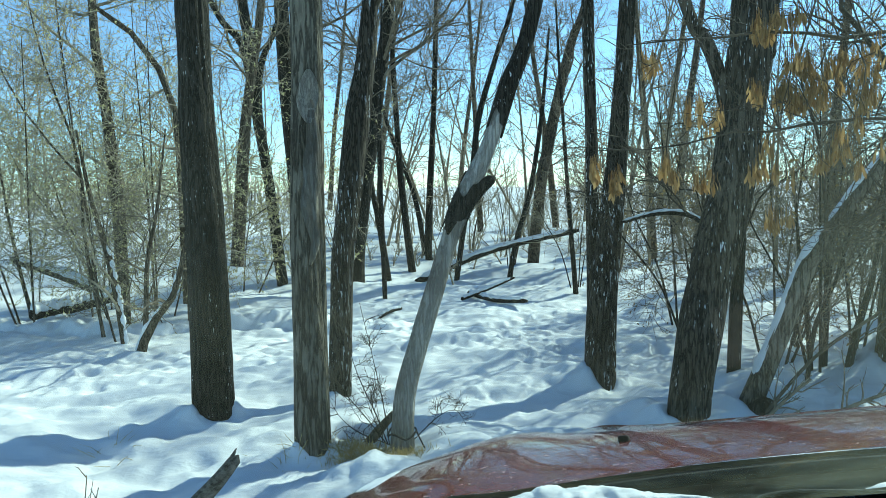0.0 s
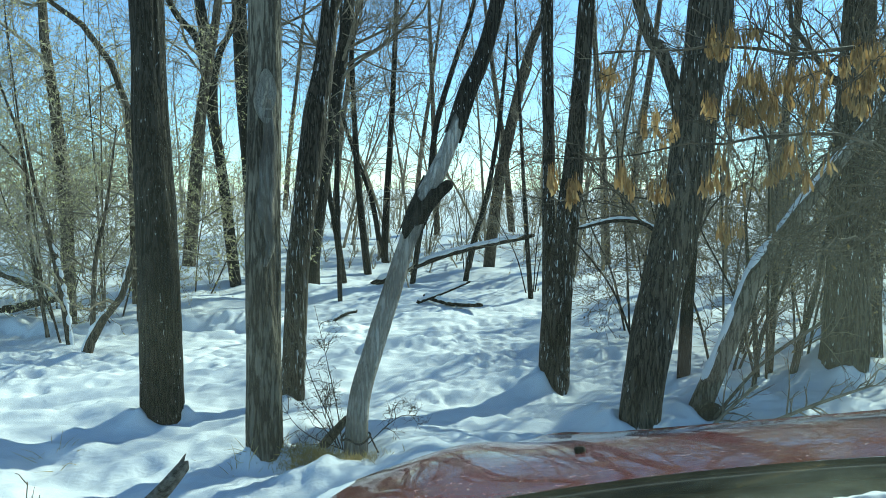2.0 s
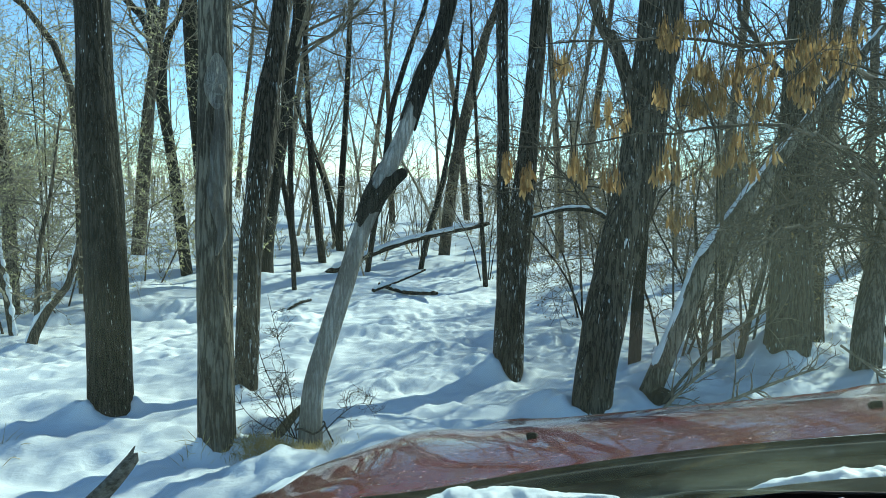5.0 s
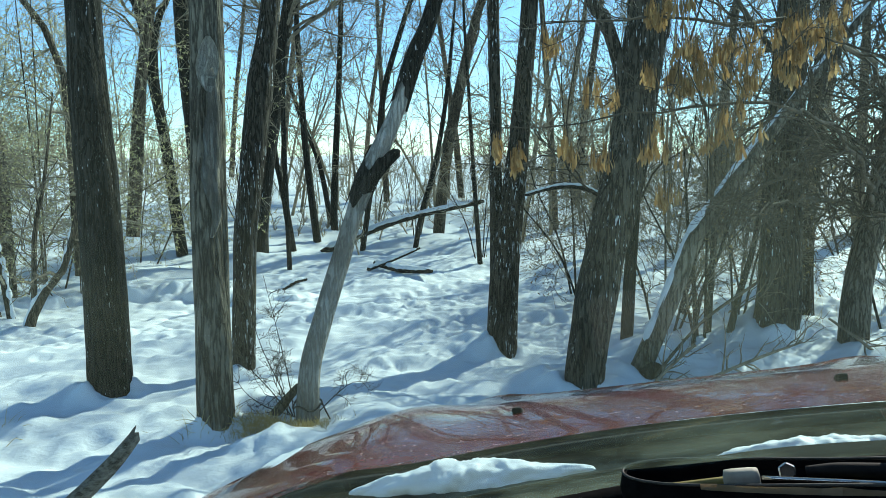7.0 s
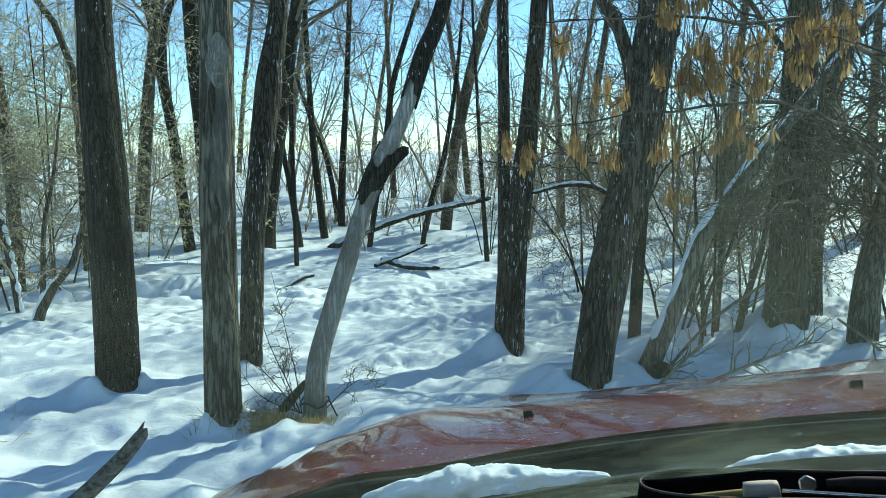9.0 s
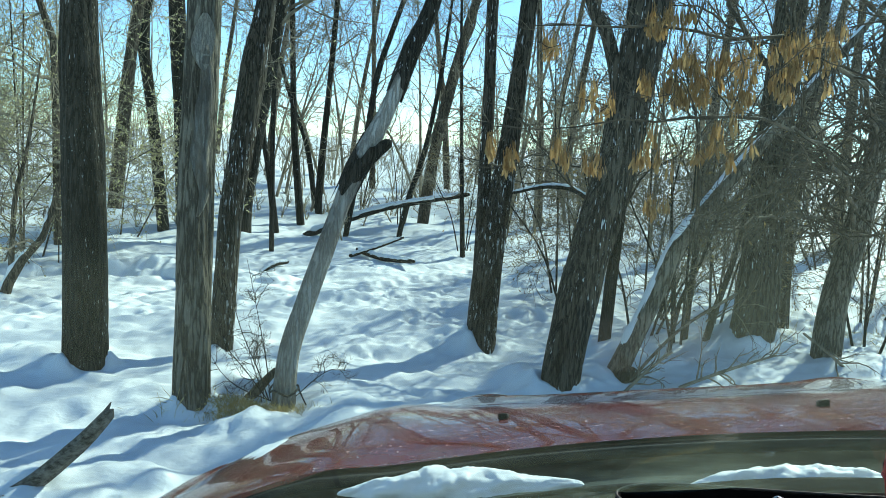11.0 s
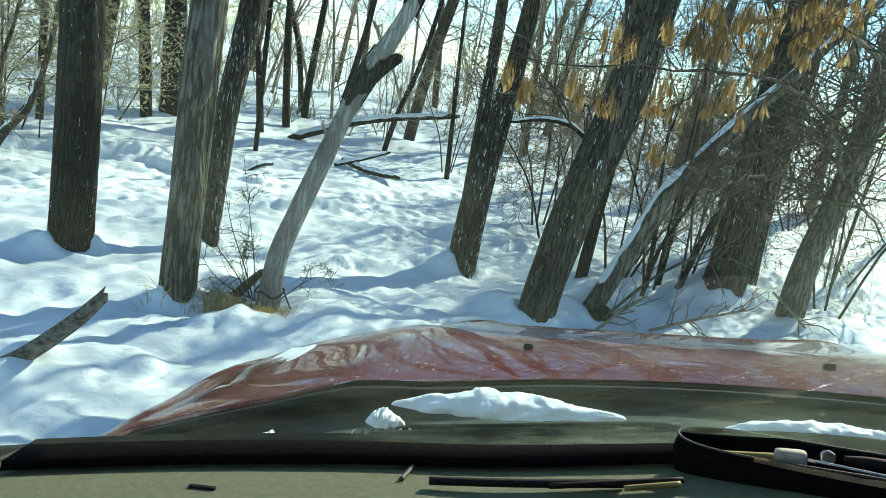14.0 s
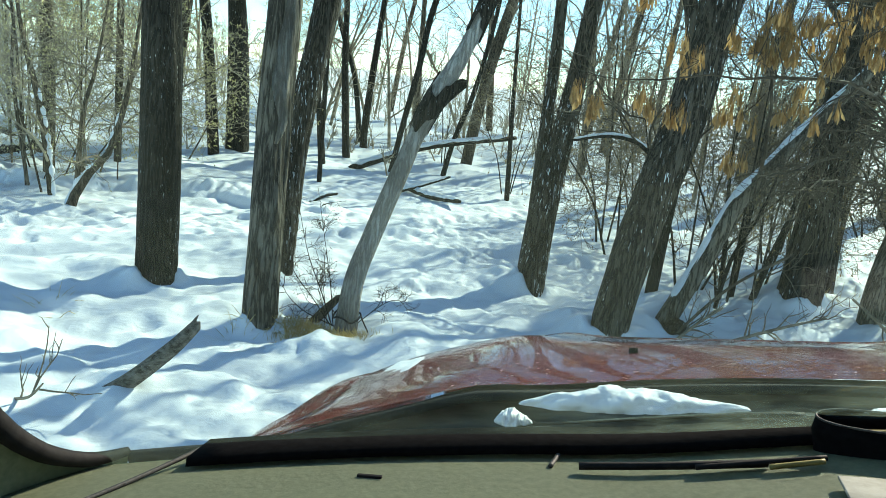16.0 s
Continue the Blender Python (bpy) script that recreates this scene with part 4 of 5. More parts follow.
def thicket(y, x0, x1, count, height, label):
    """Slender bare saplings standing close together at the back."""
    ax = []
    for _ in range(count):
        x, yy = rng.uniform(x0, x1), y + rng.normal() * 1.5
        z = float(ground_z(x, yy)) - 0.1
        h = height * rng.uniform(0.6, 1.25)
        dx, dy = rng.normal() * 0.2 * h, rng.normal() * 0.1 * h
        ax.append([(x, yy, z, 0.035), (x + dx * 0.3, yy + dy * 0.3, z + h * 0.4, 0.026), (x + dx * 0.7, yy + dy, z + h * 0.75, 0.016), (x + dx, yy + dy, z + h, 0.005)])
    P = np.stack([resample(a, 8)[:, :3] for a in ax])
    R = np.stack([resample(a, 8)[:, 3] for a in ax])
    L1, r1 = sprout(P, R, 10, 0.36 * height, 54, 0.25, 0.6, 0.12, 7, 0.26, 0.007)
    L2, r2 = sprout(L1, r1, 6, 0.13 * height, 46, 0.1, 0.6, 0.1, 4, 0.28, 0.005)
    L3, r3 = sprout(L2, r2, 4, 0.06 * height, 45, 0.1, 0.7, 0.1, 3, 0.28, 0.0042)
    vs, fs, o = [], [], 0
    for p, rr, sd in ((P, R, 5), (L1, r1, 3), (L2, r2, 3), (L3, r3, 3)):
        vv, ff = tubes(p, rr, sd)
        vs.append(vv), fs.append(ff + o)
        o += len(vv)
    tagged(piece("saplings", mesh_of("saplings", np.vstack(vs), np.vstack(fs), TWIG_SUNLIT)), label, "saplings", kind="stuff")


thicket(15.5, -1.8, 11, 28, 4.6, "sunlit bare saplings standing behind the clearing")
thicket(20.0, -14, 15, 34, 6.0, "slender bare saplings at the edge of the far field")
hedge(21.0, -16, 16, 150, 1.2, "low tan scrub along the far crest")
hedge(13.6, -3.5, 6.5, 70, 0.55, "dry weeds poking out of the far snow")
hedge(16.5, -9, 9, 90, 0.9, "thin dry brush on the far snow")
hedge(27.0, -24, 24, 120, 1.8, "bare tan thicket behind the far crest")


# ---- dead grass and small growth in the snow ----
def grass_tuft(x, y, n, tall, wide, label, name="grass_tuft"):
    base = np.stack([x + rng.normal(0, wide, n), y + rng.normal(0, wide * 0.6, n)], -1)
    z = ground_z(base[:, 0], base[:, 1]) - 0.02
    d = rng.normal(0, 0.55, (n, 3))
    d[:, 2] = rng.uniform(0.25, 1.0, n)
    d /= np.linalg.norm(d, axis=1, keepdims=True)
    p0 = np.column_stack([base, z])
    ln = tall * rng.uniform(0.4, 1.2, n)[:, None]
    p1 = p0 + d * ln * 0.55
    p2 = p0 + d * ln + np.array([0, 0, -0.25]) * ln * rng.uniform(0, 1, n)[:, None]
    v, f = tubes(np.stack([p0, p1, p2], 1), np.full((n, 3), 0.0022) * np.array([1, 0.8, 0.3]), 3)
    ob = piece(name, mesh_of(name, v, f, STRAW))
    return tagged(ob, label, "grass", kind="stuff")


grass_tuft(-0.46, 3.76, 1100, 0.085, 0.10, "flattened yellow straw round the tree bases")
grass_tuft(-0.18, 3.74, 420, 0.075, 0.08, "dry straw at the foot of the dead tree")
grass_tuft(-0.86, 3.72, 22, 0.15, 0.05, "few dry stalks standing in the snow")
grass_tuft(-2.0, 3.9, 14, 0.18, 0.10, "single dry stalks standing in the snow")
grass_tuft(5.2, 6.0, 200, 0.20, 0.6, "thin dry grass on the snowy bank")
shrub(-0.30, 3.93, 2, 0.50, 0.55, "small bare twiggy bush between two trunks", None, 0, 0.01, 1.2, TWIG_DARK, 0.004, floor=0.0013, fan=55, up=0.15, slim=0.6,
      axes_list=[[(-0.28, 3.93, 0.02, 0.007), (-0.36, 3.96, 0.22, 0.006), (-0.47, 4.0, 0.46, 0.004), (-0.56, 4.03, 0.78, 0.002)],
                 [(-0.29, 3.94, 0.02, 0.007), (-0.42, 3.98, 0.18, 0.005), (-0.56, 4.02, 0.34, 0.004), (-0.66, 4.05, 0.56, 0.002)],
                 [(-0.27, 3.92, 0.02, 0.006), (-0.31, 3.99, 0.26, 0.005), (-0.37, 4.05, 0.52, 0.003), (-0.45, 4.08, 0.88, 0.002)],
                 [(-0.26, 3.92, 0.02, 0.006), (-0.46, 3.93, 0.10, 0.005), (-0.58, 3.95, 0.20, 0.003), (-0.67, 3.97, 0.36, 0.002)],
                 [(-0.12, 3.93, 0.05, 0.006), (0.0, 3.95, 0.16, 0.004), (0.10, 3.96, 0.22, 0.003), (0.22, 3.97, 0.20, 0.002)]])

# ---- fallen wood ----
def log(points, mat, label, capped=True, name="fallen_log"):
    root = tagged(new(name), label, "log")
    root.location = points[0][:3]
    a, b, c, d = np.array(points[0]), np.array(points[1]), np.array(points[-2]), np.array(points[-1])
    blunt = [(*(a + (a - b) * 0.04)[:3], 0.003)] + [tuple(q) for q in points] + [(*(d + (d - c) * 0.10)[:3], 0.003)]
    v, f, _ = trunk_mesh(blunt, mat, True, 0.0)
    piece("stem", mesh_of("stem", v - np.array(root.location), f, mat), root)
    if capped:
        snow_cap(points, root, 0.85, 1.0, 0.2)
    return root


log([(-0.54, 11.654, 0.03, 0.054), (0.632, 11.626, 0.501, 0.045), (1.922, 11.586, 0.787, 0.036)], BARK_DARK, "long fallen trunk with snow lying on it")
snag = log([(-2.05, 2.66, -0.34, 0.030), (-1.60, 2.71, -0.15, 0.036), (-1.25, 2.75, 0.0, 0.040), (-1.0, 2.77, 0.21, 0.036), (-0.857, 2.776, 0.371, 0.026)], WEATHERED, "broken grey branch jutting out of the snow", False, "broken_branch")
log([(-2.35, 2.30, -0.16, 0.030), (-2.0, 2.42, -0.10, 0.034), (-1.72, 2.50, -0.11, 0.028)], WEATHERED, "grey half-buried branch lying in the snow", True, "fallen_branch")
log([(-1.78, 2.55, -0.10, 0.026), (-1.5, 2.46, -0.11, 0.030), (-1.28, 2.40, -0.16, 0.026)], WEATHERED, "short grey branch end in the snow", False, "fallen_branch")
hook = resample([(-1.24, 2.74, -0.01, 0.010), (-1.20, 2.72, -0.05, 0.008), (-1.15, 2.72, -0.055, 0.006), (-1.09, 2.71, -0.02, 0.003)], 16)
hv, hf = tubes(hook[None, :, :3], hook[None, :, 3], 7)
piece("side_twig", mesh_of("side_twig", hv - np.array(snag.location), hf, WEATHERED), snag, "short hooked dark twig")
tip = resample([(-0.90, 2.775, 0.33, 0.016), (-0.87, 2.776, 0.385, 0.010), (-0.852, 2.776, 0.42, 0.002)], 8)
hv, hf = tubes(tip[None, :, :3], tip[None, :, 3], 7)
piece("splintered_tip", mesh_of("splintered_tip", hv - np.array(snag.location), hf, WEATHERED), snag)
log([(q[0], q[1], q[2], q[3] * 0.6) for q in [(2.226, 4.454, 0.036, 0.019), (2.546, 4.449, 0.408, 0.018), (2.915, 4.438, 0.672, 0.018)]], TWIG_DARK, "thin fallen branch propped against brush", False, "fallen_branch")
log([(-0.9, 8.48, -0.04, 0.022), (-0.75, 8.62, 0.05, 0.030), (-0.6, 8.78, 0.06, 0.020)], BARK_DARK, "short dark log sunk in the snow")
log([(0.16, 9.45, 0.06, 0.028), (0.5, 9.55, 0.17, 0.024), (0.85, 9.65, 0.30, 0.016)], BARK_DARK, "thin fallen limb raised above the snow")
log([(0.26, 9.75, 0.10, 0.034), (0.6, 9.3, 0.07, 0.036), (0.95, 8.95, 0.10, 0.028)], BARK_DARK, "dark fallen limb lying on the snow")
log([(-5.05, 8.3, 0.12, 0.085), (-4.75, 8.6, 0.17, 0.08), (-4.35, 8.95, 0.24, 0.06)], BARK_DARK, "thick old log with a deep snow cap")
log([(-4.4, 9.2, 0.18, 0.07), (-5.22, 9.52, 0.45, 0.07), (-6.1, 9.85, 0.66, 0.06)], BARK_FAR, "slanting fallen trunk behind the shrubs")
log([(-0.44, 3.93, -0.02, 0.034), (-0.34, 4.0, 0.09, 0.03), (-0.25, 4.06, 0.18, 0.02)], BARK_GREY, "short grey root end between two trunks", False, "root_stump")
bx, by = LEANING[0][:2]
log([(bx + 0.04, by - 0.06, -0.03, 0.05), (bx + 0.12, by - 0.08, 0.05, 0.065), (bx + 0.20, by - 0.08, 0.02, 0.045)], BARK_DARK, "dark root clump at the leaning tree's foot", False, "root_stump")
ring = [(-0.185 + 0.088 * math.cos(k * 0.5), 3.868 + 0.088 * math.sin(k * 0.5), 0.115 + 0.015 * math.sin(k * 1.7)) for k in range(14)]
rc = resample([(*q, 0.006) for q in ring] + [(-0.06, 3.80, 0.07, 0.005), (-0.03, 3.78, 0.02, 0.004)], 70)
rv, rf = tubes(rc[None, :, :3], rc[None, :, 3], 6)
tagged(piece("wire", mesh_of("wire", rv, rf, RUBBER)), "dark wire looped round the dead tree's foot", "wire")


def twiggy_branch(points, label, n=9):
    root = tagged(new("fallen_branch"), label, "branch")
    root.location = points[0][:3]
    c = resample(points, 12)
    P, R = c[None, :, :3], c[None, :, 3]
    L, r = sprout(P, R, n, 0.32, 45, 0.2, 0.6, 0.15, 5, 0.25, 0.005)
    L2, r2 = sprout(L, r, 3, 0.14, 45, 0.1, 0.6, 0.2, 4, 0.25, 0.003)
    for nm, p, rr, sd in (("stem", P, R, 7), ("side_twigs", L, r, 5), ("fine_twigs", L2, r2, 3)):
        v, f = tubes(p, rr, sd)
        tagged(piece(nm, mesh_of(nm, v - np.array(root.location), f, TWIG), root), kind="" if nm == "stem" else "stuff")


TB = "dark twiggy branch lying on the snow"
twiggy_branch([(2.08, 4.2, 0.02, 0.012), (2.24, 4.2, 0.185, 0.011), (2.4, 4.2, 0.317, 0.007)], TB)
twiggy_branch([(2.45, 4.15, 0.08, 0.012), (2.78, 4.13, 0.22, 0.011), (3.1, 4.1, 0.34, 0.007)], TB, 12)
twiggy_branch([(3.7, 4.75, 0.34, 0.010), (3.86, 4.6, 0.20, 0.012), (3.95, 4.5, 0.1, 0.013)], TB, 6)
twiggy_branch([(-1.62, 2.6, 0.0, 0.008), (-1.5, 2.5, 0.07, 0.007), (-1.42, 2.45, 0.16, 0.004)], "small dark twig sticking out of snow", 4)

# ---- hanging seed clusters on the maple ----
def seed_limb(points):
    c = resample(points, 22)
    c[3:-1, :3] += rng.normal(0, 0.022, (18, 3))
    c[:, 3] *= 0.72
    v, f = tubes(c[None, :, :3], c[None, :, 3], 7)
    L, r = sprout(c[None, :, :3], c[None, :, 3], 62, 0.60, 62, -0.05, 0.5, 0.05, 6, 0.26, 0.0028)
    L2, r2 = sprout(L, r, 5, 0.25, 45, 0.0, 0.6, 0.15, 4, 0.25, 0.002)
    vs, fs, o = [v], [f], len(v)
    for p, rr, sd in ((L, r, 5), (L2, r2, 3)):
        vv, ff = tubes(p, rr, sd)
        vs.append(vv), fs.append(ff + o)
        o += len(vv)
    piece("limb", mesh_of("limb", np.vstack(vs) - np.array(t20.location), np.vstack(fs), TWIG_DARK), t20, "thin twiggy overhanging limb")


seed_limb([(4.2, 4.98, 1.5, 0.035), (3.5, 4.0, 1.95, 0.026), (2.5, 3.0, 2.15, 0.016), (1.7, 2.85, 2.25, 0.010), (0.95, 2.86, 2.2, 0.004)])
seed_limb([(4.3, 5.05, 1.9, 0.035), (3.6, 3.8, 2.35, 0.025), (2.7, 2.9, 2.5, 0.016), (1.6, 2.8, 2.55, 0.006)])
seed_limb([(4.25, 5.0, 1.66, 0.03), (3.5, 4.6, 1.62, 0.022), (2.8, 4.2, 1.36, 0.014), (2.3, 3.9, 1.28, 0.006)])
seed_limb([(4.2, 4.95, 1.05, 0.025), (3.6, 4.5, 1.22, 0.017), (2.9, 4.1, 1.3, 0.011), (2.4, 3.7, 1.22, 0.005)])
seed_limb([(4.1, 4.9, 1.2, 0.03), (3.2, 3.8, 1.62, 0.02), (2.2, 2.95, 1.85, 0.012), (1.3, 2.8, 1.78, 0.006), (0.8, 2.83, 1.74, 0.003)])


def seed_cluster(x, y, z, wide, tall):
    """Winged seeds hanging in a bunch below (x, y, z)."""
    knots = int(3 + 34 * wide)
    knot = np.stack([x + wide * rng.normal(0, 0.25, knots), y + 0.06 * rng.normal(size=knots), z - rng.uniform(0.0, 0.7, knots) * tall], -1)
    n = knots * 9
    tops = np.repeat(knot, 9, axis=0) + rng.normal(0, 1, (n, 3)) * np.array([0.009, 0.009, 0.012])
    d = rng.normal(0, 0.17, (n, 3)) + np.array([0.06, 0, -1.0])
    d /= np.linalg.norm(d, axis=1, keepdims=True)
    w = np.cross(d, rng.normal(size=(n, 3)))
    w /= np.linalg.norm(w, axis=1, keepdims=True)
    bow = np.cross(d, w)
    size = 0.062 * rng.uniform(0.65, 1.15, n)[:, None]
    strip = []
    for along, half in ((0.0, 0.018), (0.30, 0.075), (0.72, 0.115), (1.0, 0.03)):
        spine = tops + d * size * along + bow * size * 0.10 * math.sin(along * 2.6)
        strip += [spine - w * size * half, spine + w * size * half]
    lv = np.stack(strip, 1).reshape(-1, 3)
    i0 = np.arange(n)[:, None] * 8 + np.array([0, 2, 4])
    lf = np.stack([i0, i0 + 1, i0 + 3, i0 + 2], -1).reshape(-1, 4)
    stalk = np.stack([tops + np.array([0, 0, 0.03]), tops, tops - np.array([0, 0, 0.005])], 1)
    sv, sf = tubes(stalk, np.full((n, 3), 0.0012), 3)
    me = mesh_of("seed_cluster", np.vstack([lv, sv]) - np.array(t20.location), np.vstack([lf, sf + len(lv)]), SEED_WING)
    tagged(piece("seed_cluster", me, t20, "bunch of hanging tan winged seeds"), kind="stuff")


for kx, kz, kw, kh in ((1.03, 2.17, 0.07, 0.15), (1.25, 1.96, 0.06, 0.11), (1.33, 1.91, 0.05, 0.13), (1.61, 2.36, 0.20, 0.20), (1.68, 2.15, 0.16, 0.18), (1.78, 2.13, 0.16, 0.18),
                       (1.88, 2.12, 0.16, 0.16), (1.98, 2.06, 0.14, 0.20), (1.93, 1.86, 0.10, 0.24), (1.56, 1.78, 0.16, 0.26), (1.12, 1.73, 0.06, 0.16), (1.28, 1.65, 0.06, 0.12),
                       (0.80, 1.69, 0.05, 0.08), (0.89, 1.63, 0.06, 0.09), (1.58, 1.46, 0.08, 0.08), (1.52, 2.02, 0.07, 0.12), (1.66, 2.0, 0.16, 0.14), (1.76, 2.02, 0.16, 0.12),
                       (2.17, 2.28, 0.16, 0.16), (2.29, 2.25, 0.16, 0.20), (2.06, 2.06, 0.18, 0.16), (2.24, 2.10, 0.16, 0.18), (1.86, 1.75, 0.10, 0.16), (2.40, 2.28, 0.14, 0.2),
                       (1.52, 2.31, 0.10, 0.13), (1.99, 2.18, 0.14, 0.14)):
    seed_cluster(kx, 2.82, kz, kw, kh)


# ---- the car ----
car = tagged(new("car"), "red car with frosty hood and dusty dashboard, tilted in the snow", "car")
car.matrix_world = pose(0.701, 0.571, 1.254, 0, 0, -20.3) @ pose(0, 0, 0, -3.2, 0, 0) @ pose(0, 0, 0, 0, -10.6, 0)


def sheet(xs, ys, height, thick=0.0):
    """A curved panel over a grid, with a thickness below it."""
    bm = bmesh.new()
    rows = [[bm.verts.new((x, *height(x, t))) for x in xs] for t in ys]
    for a, b in zip(rows, rows[1:]):
        for i in range(len(xs) - 1):
            bm.faces.new((a[i], a[i + 1], b[i + 1], b[i]))
    if thick:
        bmesh.ops.solidify(bm, geom=bm.faces[:], thickness=thick)
    return bm


def hood_rear(x):
    return -0.078 + 0.10 * x - 0.32 * x * x


def hood_top(x, y):
    """Height of the hood and fenders over the car's floor plan."""
    yy = max(y, 0.0)
    z = -0.04 - 0.47 * yy * yy if yy < 0.30 else -0.0823 - 0.282 * (yy - 0.30) * (1 - 0.25 * (yy - 0.3))
    z -= 0.010 * (1 - math.exp(-((y + 0.1) / 0.12) ** 2)) if y < -0.1 else 0
    a = abs(x)
    if y < -0.1:
        z += 0.15 * (-0.1 - y) * min(max((a - 0.45) / 0.4, 0), 1)
    z -= 0.005 * max(0.0, 1 - (y - hood_rear(x)) / 0.085) ** 2
    z += 0.012 * math.exp(-((a - 0.52) / 0.09) ** 2)
    if a > 0.48:
        z -= 0.55 * (a - 0.48) ** 2
    return z


def hood_point(x, t):
    y = hood_rear(x) + t * (1.05 - hood_rear(x))
    return (y, hood_top(x, y))


xs = [i * 0.044 - 0.88 for i in range(41)]
hood = part("hood", sheet(xs, [0, 0.01, 0.02, 0.035, 0.05, 0.07, 0.09, 0.13, 0.17, 0.21, 0.25, 0.3, 0.35, 0.4, 0.46, 0.52, 0.6, 0.7, 0.8, 0.9, 1.0], hood_point, 0.02), RED, car, "frosty red hood with streaked reflections")


def box(bm, x0, x1, y0, y1, z0, z1, bevel=0.0):
    r = bmesh.ops.create_cube(bm, size=1.0)
    for v in r["verts"]:
        v.co = Vector((x0 if v.co.x < 0 else x1, y0 if v.co.y < 0 else y1, z0 if v.co.z < 0 else z1))
    if bevel:
        e = {k for v in r["verts"] for k in v.link_edges}
        bmesh.ops.bevel(bm, geom=list(e), offset=bevel, segments=2, affect="EDGES", profile=0.7)
    return bm


for nx_ in (-0.265, 0.28):
    bm = bmesh.new()
    nz = hood_top(nx_, 0.06)
    box(bm, nx_ - 0.009, nx_ + 0.009, 0.05, 0.074, nz - 0.004, nz + 0.010, 0.004)
    for v in bm.verts:
        if v.co.y > 0.065 and v.co.z > nz:
            v.co.z -= 0.007
    part("washer_nozzle", bm, BLACK, hood, "small black washer nozzle")


def side_panel(sign):
    def where(u, t):
        y = -0.72 + t * 1.75
        ztop = hood_top(0.885, y) - 0.004
        x = 0.890 + 0.12 * math.sin(min(u, 1) * math.pi / 2)
        z = ztop - 0.10 * (1 - math.cos(min(u, 1) * math.pi / 2)) - (0.42 * (u - 1) if u > 1 else 0)
        return x * sign, y, z
    bm = bmesh.new()
    us, ts = [0, 0.15, 0.3, 0.45, 0.6, 0.75, 0.9, 1.0, 1.3, 1.6, 2.0], [i / 20 for i in range(21)]
    rows = [[bm.verts.new(where(u, t)) for u in us] for t in ts]
    for a, b in zip(rows, rows[1:]):
        for i in range(len(us) - 1):
            bm.faces.new((a[i], a[i + 1], b[i + 1], b[i]))
    bmesh.ops.solidify(bm, geom=bm.faces[:], thickness=0.015)
    part("fender", bm, RED, car, "red fender dusted with snow")


side_panel(-1)
side_panel(1)

bm = bmesh.new()
box(bm, -0.97, 0.97, 1.03, 1.14, -0.62, -0.40, 0.04)
part("front_end", bm, RED, car)
bm = bmesh.new()
box(bm, -0.98, 0.98, 1.12, 1.22, -0.72, -0.50, 0.03)
part("bumper", bm, BLACK, car)


def screen_base(x):
    return -0.49 - 0.24 * x * x


def cowl_point(x, t):
    a, b = hood_rear(x) + 0.12, screen_base(x) - 0.03
    y = a + t * (b - a)
    flat = -0.075 - 0.03 * math.sin(t * math.pi) - 0.03 * abs(x) + 0.045 * t
    return (y, flat + (hood_top(x, a) - 0.040 - flat) * math.exp(-(t / 0.24) ** 2))


part("cowl_panel", sheet([i * 0.05 - 0.95 for i in range(39)], [i / 12 for i in range(13)], cowl_point, 0.01), COWL, car, "dusty dark plastic cowl below the windshield")
bm = bmesh.new()
rows = []
for i in range(36):
    x = i * 0.05 - 0.875
    y = hood_rear(x) - 0.002
    z = hood_top(x, hood_rear(x)) - 0.012
    rows.append([bm.verts.new((x, y + dy, z + dz)) for dy, dz in ((0.004, -0.012), (-0.018, -0.012), (-0.018, 0.004), (0.004, 0.004))])
for a, b in zip(rows, rows[1:]):
    for k in range(4):
        bm.faces.new((a[k], a[(k + 1) % 4], b[(k + 1) % 4], b[k]))
part("hood_seal", bm, RUBBER, car, "black rubber strip along the hood edge")


def rod(points, r, sides=8):
    c = resample([(*p, r) if len(p) == 3 else p for p in points], max(len(points) * 6, 8))
    v, f = tubes(c[None, :, :3], c[None, :, 3], sides)
    bm = bmesh.new()
    vv = [bm.verts.new(q) for q in v]
    for q in f:
        bm.faces.new([vv[k] for k in q])
    bm.faces.new(vv[:sides][::-1])
    bm.faces.new(vv[-sides:])
    return bm


for blade, arm_pts in (([(-0.43, -0.445, -0.038), (-0.29, -0.418, -0.030), (-0.10, -0.380, -0.026), (0.10, -0.362, -0.024), (0.22, -0.36, -0.024)], [(-0.45, -0.26, -0.085), (-0.38, -0.34, -0.06), (-0.10, -0.368, -0.020), (-0.02, -0.364, -0.016)]),
                       ([(0.24, -0.43, -0.030), (0.45, -0.44, -0.030), (0.70, -0.50, -0.034)], [(0.30, -0.27, -0.085), (0.36, -0.36, -0.05), (0.48, -0.43, -0.020)])):
    arm = part("wiper", rod(arm_pts, 0.007), BLACK, car, "black wiper arm")
    part("wiper_blade", rod([(*p, 0.0105) for p in blade], 0.0105), RUBBER, arm)
for k in range(7):
    bm = bmesh.new()
    box(bm, -0.475 + 0.013 * k, -0.471 + 0.013 * k, -0.43 + 0.004 * k, -0.385 + 0.004 * k, -0.070, -0.052, 0.001)
    part("vent_rib", bm, COWL, car, "thin cowl vent rib")

